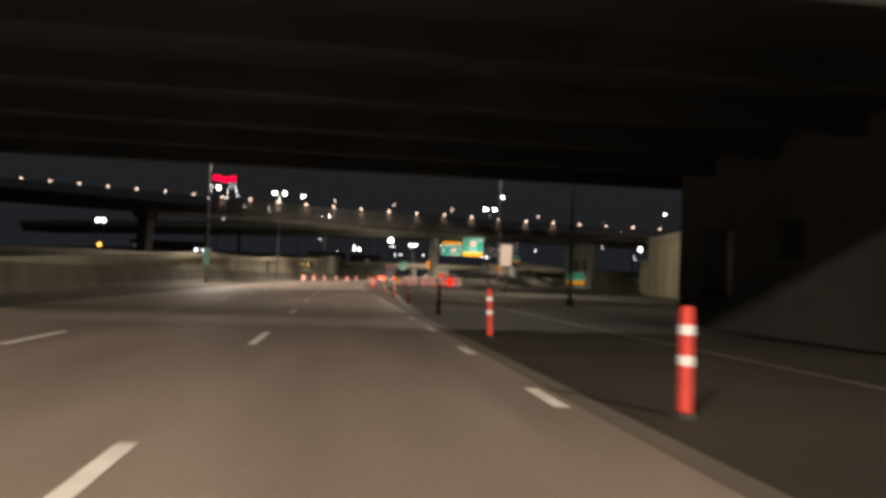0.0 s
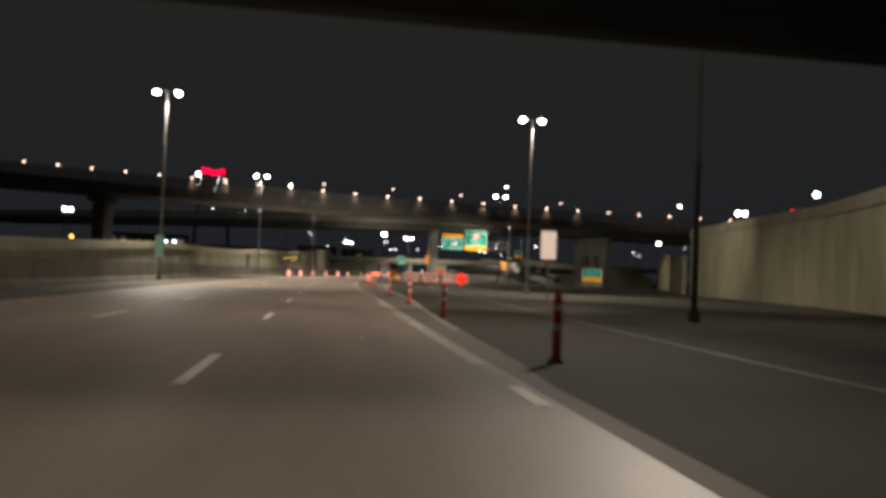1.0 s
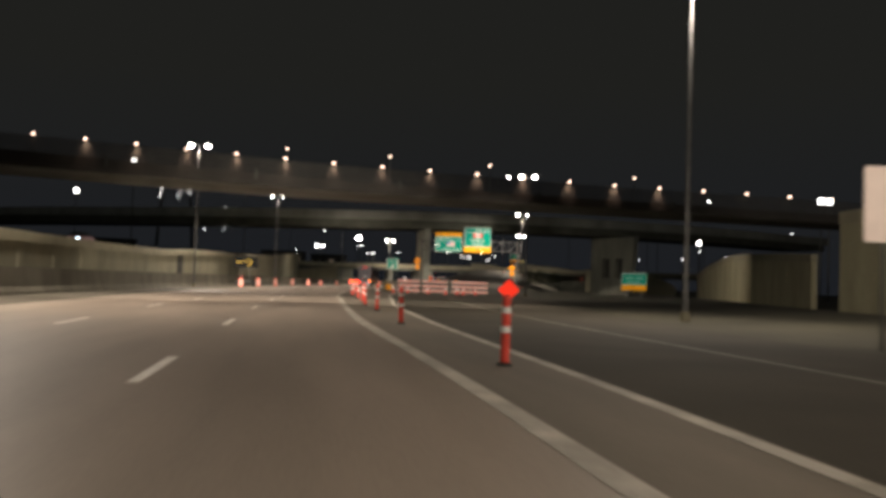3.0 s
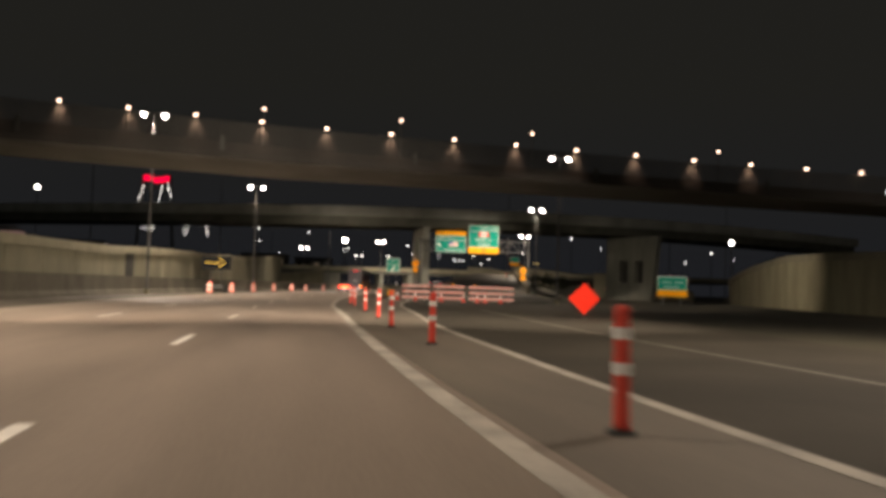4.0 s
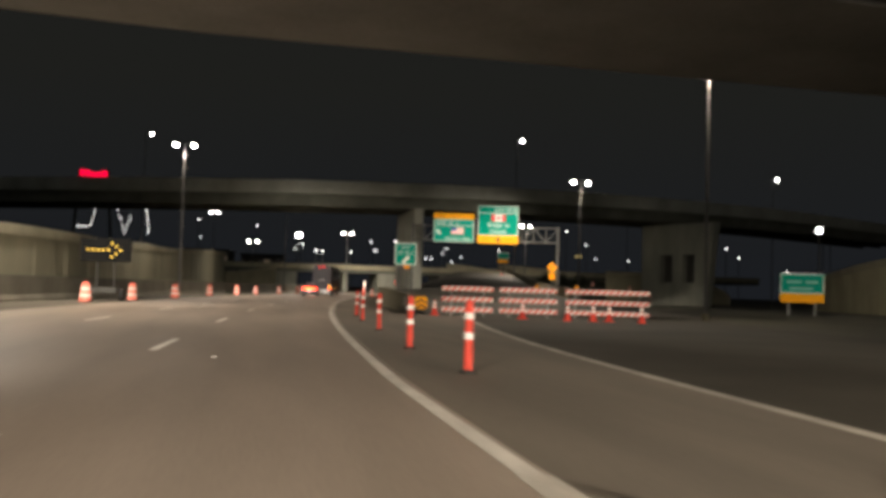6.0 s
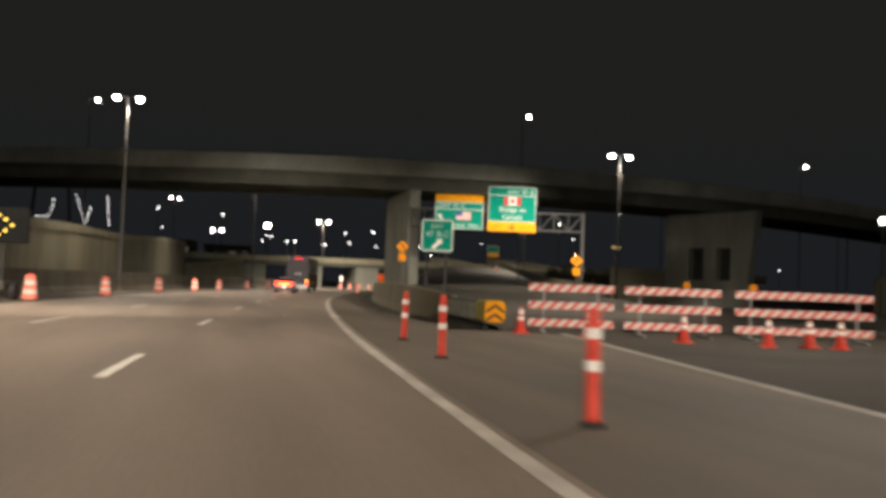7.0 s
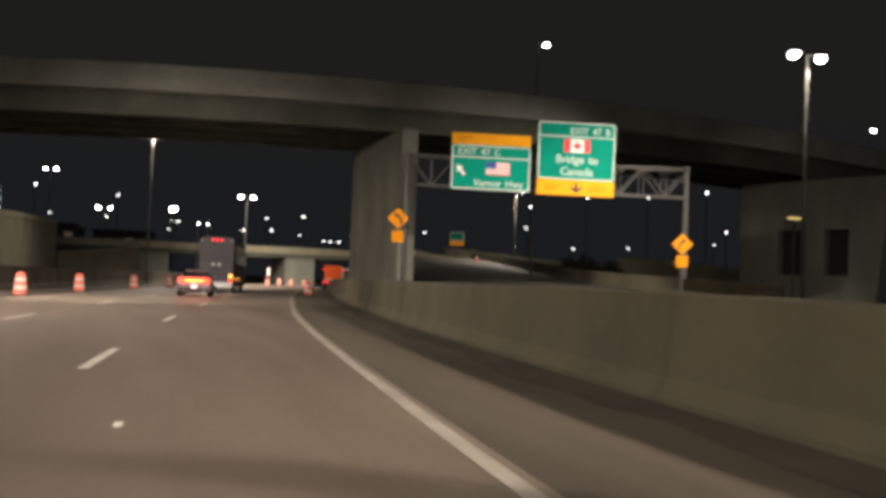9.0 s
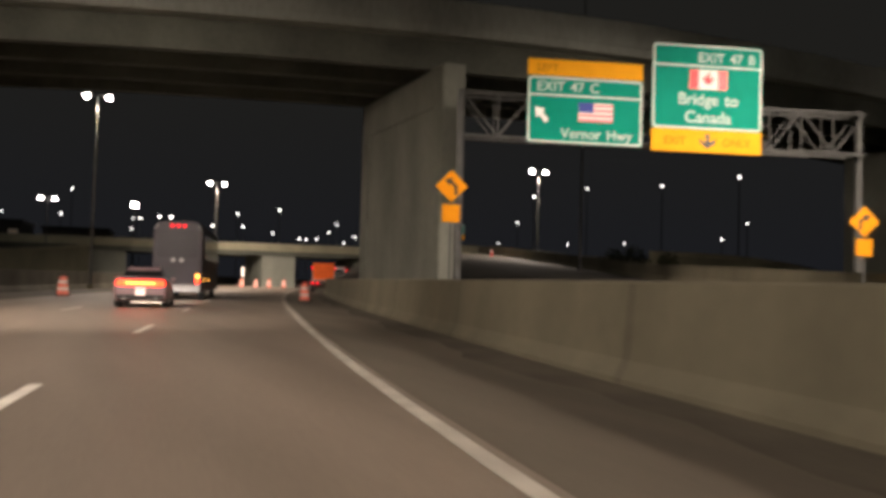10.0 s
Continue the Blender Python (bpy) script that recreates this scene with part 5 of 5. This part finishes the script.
part("lit_bar", bm, glow("dim_amber_bar", (1.0, 0.72, 0.25), 0.7), e)
bm = bmesh.new()
box(bm, (-0.42, -0.12, 4.31), (0.42, 0.12, 4.4), 0.03)
part("cover", bm, M_DARKMETAL, e)

# ---- far bridge tower with its red sign and strings of lamps ----
e = thing("suspension_bridge", (-154, 1184, 0), "far bridge tower with a red lit sign and strings of lamps", "bridge")
bm = bmesh.new()
for a, b in ((-15, -2), (15, 2)):
    tube(bm, (a * 1.6, 6, 0), (a, 6, 128), 2.0, 1.6, 8)
tube(bm, (-16, 6, 112), (16, 6, 112), 1.2, 1.2, 6)
part("tower", bm, M_DARKMETAL, e)
for k in range(5):
    bm = bmesh.new()
    sag = (0.6, 0.2, -1.6, -1.0, 0.4)[k]
    box(bm, (-14.5 + 6 * k, -1, 119.2 + sag), (-9.4 + 6 * k, 0, 125.8 + sag * 1.2), 0.6)
    part("sign_bar", bm, G_RED_SIGN, e, "glowing red sign bar")


def string_of(points, n, r):
    pts = [Vector(p) for p in points]
    for i in range(n):
        t = i / (n - 1) * (len(pts) - 1)
        k = min(int(t), len(pts) - 2)
        bm = bmesh.new()
        ball(bm, pts[k].lerp(pts[k + 1], t - k), r, (1, 1, 1), 1)
        part("string_lamp", bm, G_FAR, e)


string_of([(-15, 3, 114), (-20, 3, 96)], 6, 0.45)
string_of([(7, 3, 115), (3, 3, 97)], 6, 0.45)
string_of([(13, 3, 116), (17, 3, 101)], 5, 0.45)
string_of([(59, 3, 87), (62, 3, 56)], 9, 0.42)
string_of([(26, 3, 88), (36, 3, 57), (42, 3, 75)], 13, 0.38)
string_of([(3, 3, 80), (-2, 3, 62), (-15, 3, 62)], 8, 0.42)


# ---- far lamps ----
def far_lamp(at, h, r, red=False):
    e = thing("street_lamp", at, "far street lamp glowing white at night", "street lamp", "far lamps")
    bm = bmesh.new()
    tube(bm, (0, 0, 0), (0, 0, h), 0.12, 0.08, 6)
    part("pole", bm, M_DARKMETAL, e)
    bm = bmesh.new()
    ball(bm, (0, 0, h), r, (1, 1, 1), 2)
    part("lens", bm, G_FAR, e)
    return e


FAR = [(-7.6, 361, 18.5), (-11.1, 495, 20.6), (8.8, 378, 18.8), (6.7, 404, 15), (-1.0, 400, 11.9), (22.6, 400, 14.7), (24.1, 400, 14.7), (18.5, 294, 8.6), (19.9, 294, 8.6), (33, 560, 20), (31.7, 338, 10.3), (42.9, 377, 15.4), (46.1, 387, 13.1), (66.4, 448, 15), (43.3, 337, 13.6), (68.0, 421, 12.4), (70.0, 421, 12.4), (67.3, 400, 11.7), (75, 416, 14.3), (72.6, 400, 15.5), (74.6, 400, 10.8), (77.6, 400, 12.6),
       (85, 380, 14.5), (115, 380, 17.3), (79.1, 307, 16), (130, 380, 12.4), (148, 380, 13.4), (116.3, 298, 13), (143.5, 336, 12.9), (190, 380, 11), (146.5, 300, 19.4), (111, 341, 22.5), (102, 303, 19), (93, 274, 17), (170, 500, 18)]
for x, y, h in FAR:
    far_lamp((x, y, -0.06), h, 0.05 + y * 0.00028)

far_lamp((-57.5, 218.6, 3.0), 9.3, 0.4)
far_lamp((-56.2, 218.6, 3.0), 9.3, 0.4)
far_lamp((-57, 293, -0.06), 22, 0.5)
far_lamp((-30.0, 221, -0.06), 21.7, 0.42)
far_lamp((70.4, 164.5, -0.06), 14.0, 0.42)
far_lamp((71.6, 164.5, -0.06), 14.0, 0.42)
far_lamp((68.3, 135.7, -0.06), 14.7, 0.4)
far_lamp((108.5, 252, -0.06), 15.5, 0.45)
far_lamp((70.5, 202, -0.06), 9.8, 0.35)


def beacon(at, h, mat, label, r=0.17):
    e = thing("warning_beacon", at, label, "beacon", "small warning lamps")
    bm = bmesh.new()
    tube(bm, (0, 0, 0), (0, 0, h - r), 0.035, seg=8)
    part("stand", bm, M_DARKMETAL, e)
    bm = bmesh.new()
    ball(bm, (0, 0, h), r, (1, 0.6, 1), 2)
    part("lens", bm, mat, e)


beacon((58.2, 123.7, -0.05), 10.9, G_RED, "red lamp on a tall thin stand behind the wall", 0.4)
beacon((-73.3, 281.5, -0.05), 8.1, G_AMBER, "far amber lamp on a tall thin stand", 0.5)

# bright panel on a mast, far behind the bus
e = thing("lit_panel_mast", (22.6, 397.6, -0.06), "small bright white panel light on a tall mast", "floodlight")
bm = bmesh.new()
tube(bm, (0, 0, 0), (0, 0, 17.6), 0.25, 0.15, 8)
part("mast", bm, M_DARKMETAL, e)
bm = bmesh.new()
box(bm, (-0.75, -0.2, 17.1), (0.75, 0.2, 18.1), 0.2)
part("panel", bm, G_LAMP, e)

# far ramp with its parapets
for nm, pts in (("far_ramp", [(49, 303, 7.1), (53.8, 300, 6.7), (60.3, 299, 5.7), (66.9, 297, 4.0), (72, 295, 2.6)]), ("far_ramp_upper", [(62, 306, 7.5), (66.8, 304, 7.2), (73.7, 302, 6.6), (81.4, 300, 5.6), (92, 298, 4.2)])):
    e = thing(nm, (0, 0, 0), "far concrete ramp with a pale parapet", "ramp", kind="structure")
    bm = bmesh.new()
    loft(bm, [[(x, y, z - 1.0), (x, y, z), (x, y + 0.3, z), (x, y + 0.3, z - 1.0)] for x, y, z in pts])
    part("parapet", bm, M_PANEL_DARK, e)
    bm = bmesh.new()
    loft(bm, [[(x, y + 0.31, -0.1), (x, y + 0.31, z - 0.9), (x, y + 8, z - 0.9), (x, y + 8, -0.1)] for x, y, z in pts])
    part("embankment", bm, M_BRIDGE_DARK, e)


# dark shrubs beside the far ramp
def shrub(at, w, h, seed):
    rnd = random.Random(seed)
    e = thing("shrub", at, "dark leafy shrub beside the ramp", "shrub", "shrubs by the ramp")
    bm = bmesh.new()
    for k in range(5):
        tube(bm, (0, 0, -0.2), (rnd.uniform(-0.4, 0.4) * w, rnd.uniform(-0.3, 0.3) * w, h * 0.7), 0.06, 0.02, 5)
    part("stems", bm, M_DARKMETAL, e)
    verts, faces = [], []
    for k in range(900):
        a, r = rnd.uniform(0, 6.283), math.sqrt(rnd.random())
        z = rnd.uniform(0.05, 1.0)
        wide = math.sqrt(max(0.02, 1 - (z - 0.35) ** 2 / 0.45)) * (0.8 + 0.25 * math.sin(3 * a + seed))
        c = Vector((math.cos(a) * r * wide * w / 2, math.sin(a) * r * wide * w / 2.6, z * h * (0.9 + 0.15 * math.sin(5 * a))))
        u = Vector((rnd.uniform(-1, 1), rnd.uniform(-1, 1), rnd.uniform(-1, 1))).normalized() * 0.16
        v = Vector((rnd.uniform(-1, 1), rnd.uniform(-1, 1), rnd.uniform(-1, 1))).normalized() * 0.09
        i = len(verts)
        verts += [c - u, c - v, c + u, c + v]
        faces.append((i, i + 1, i + 2, i + 3))
    me = bpy.data.meshes.new("leaves")
    me.from_pydata(verts, [], faces)
    me.materials.append(M_LEAF)
    ob = new("leaves", me)
    ob.parent = e
    ob["kind"] = "stuff"


shrub((49.5, 240, 1.6), 4.0, 2.7, 1)
shrub((52.3, 241, 1.6), 4.6, 3.1, 2)
shrub((55.0, 240, 1.6), 4.0, 2.6, 3)


# far building behind the low wall
def far_building(at, w, d, h, floors, cols, seed, yaw=0.0):
    rnd = random.Random(seed)
    e = thing("building", at, "far dark flat-roofed building with a few lit windows", "building", "far buildings", yaw=yaw)
    bm = bmesh.new()
    box(bm, (0, 0, 0), (w, d, h))
    part("wall", bm, M_FARWALL, e)
    bm = bmesh.new()
    box(bm, (-0.3, -0.3, h), (w + 0.3, d + 0.3, h + 0.5))
    part("roof", bm, M_DARKMETAL, e)
    for f in range(floors):
        for c in range(cols):
            x = w * (c + 0.5) / cols
            z = h * (f + 0.35) / floors
            bm = bmesh.new()
            box(bm, (x - w / cols * 0.28, -0.06, z), (x + w / cols * 0.28, 0.05, z + h / floors * 0.4))
            part("window", bm, G_WINDOW if rnd.random() < 0.3 else M_GLASS, e)


G_WINDOW = glow("dim_window", (1.0, 0.8, 0.6), 0.03)
far_building((-12, 345, 0), 13, 14, 9.5, 2, 5, 4, -6)
far_building((4, 352, 0), 11, 16, 9.0, 2, 4, 7, -6)
far_building((-75, 330, 0), 26, 18, 11.0, 3, 8, 9, 8)

bm = bmesh.new()
strip(bm, [(6.43, 156.4, 0), (6.47, 157.8, 0)], [(6.76, 156.4, 0), (6.74, 157.8, 0)], 0.011)
part("paint_patch", bm, M_PAINT, road)

# white boxes for a small bright speck that moves along the lane
for x, y in ((0.75, 34.7), (0.2, 51.2), (0.85, 123.3), (4.75, 156.2), (5.3, 168.7)):
    bm = bmesh.new()
    box(bm, (x - 0.04, y - 0.04, 0.001), (x + 0.04, y + 0.04, 0.02), 0.01)
    part("lane_speck", bm, M_SIGN_WHITE, road)

# white vertical panel by the far bridge
e = thing("marker_panel", (28.45, 290.7, 0), "white vertical marker panel on a post under the bridge", "marker panel", yaw=-16)
bm = bmesh.new()
plate(bm, rounded(-0.17, 1.35, 0.17, 2.5, 0.03), -0.02, 0.0)
part("panel", bm, M_SIGN_WHITE, e)
bm = bmesh.new()
box(bm, (-0.04, 0.004, 0), (0.04, 0.07, 2.5))
part("post", bm, M_STEEL, e)
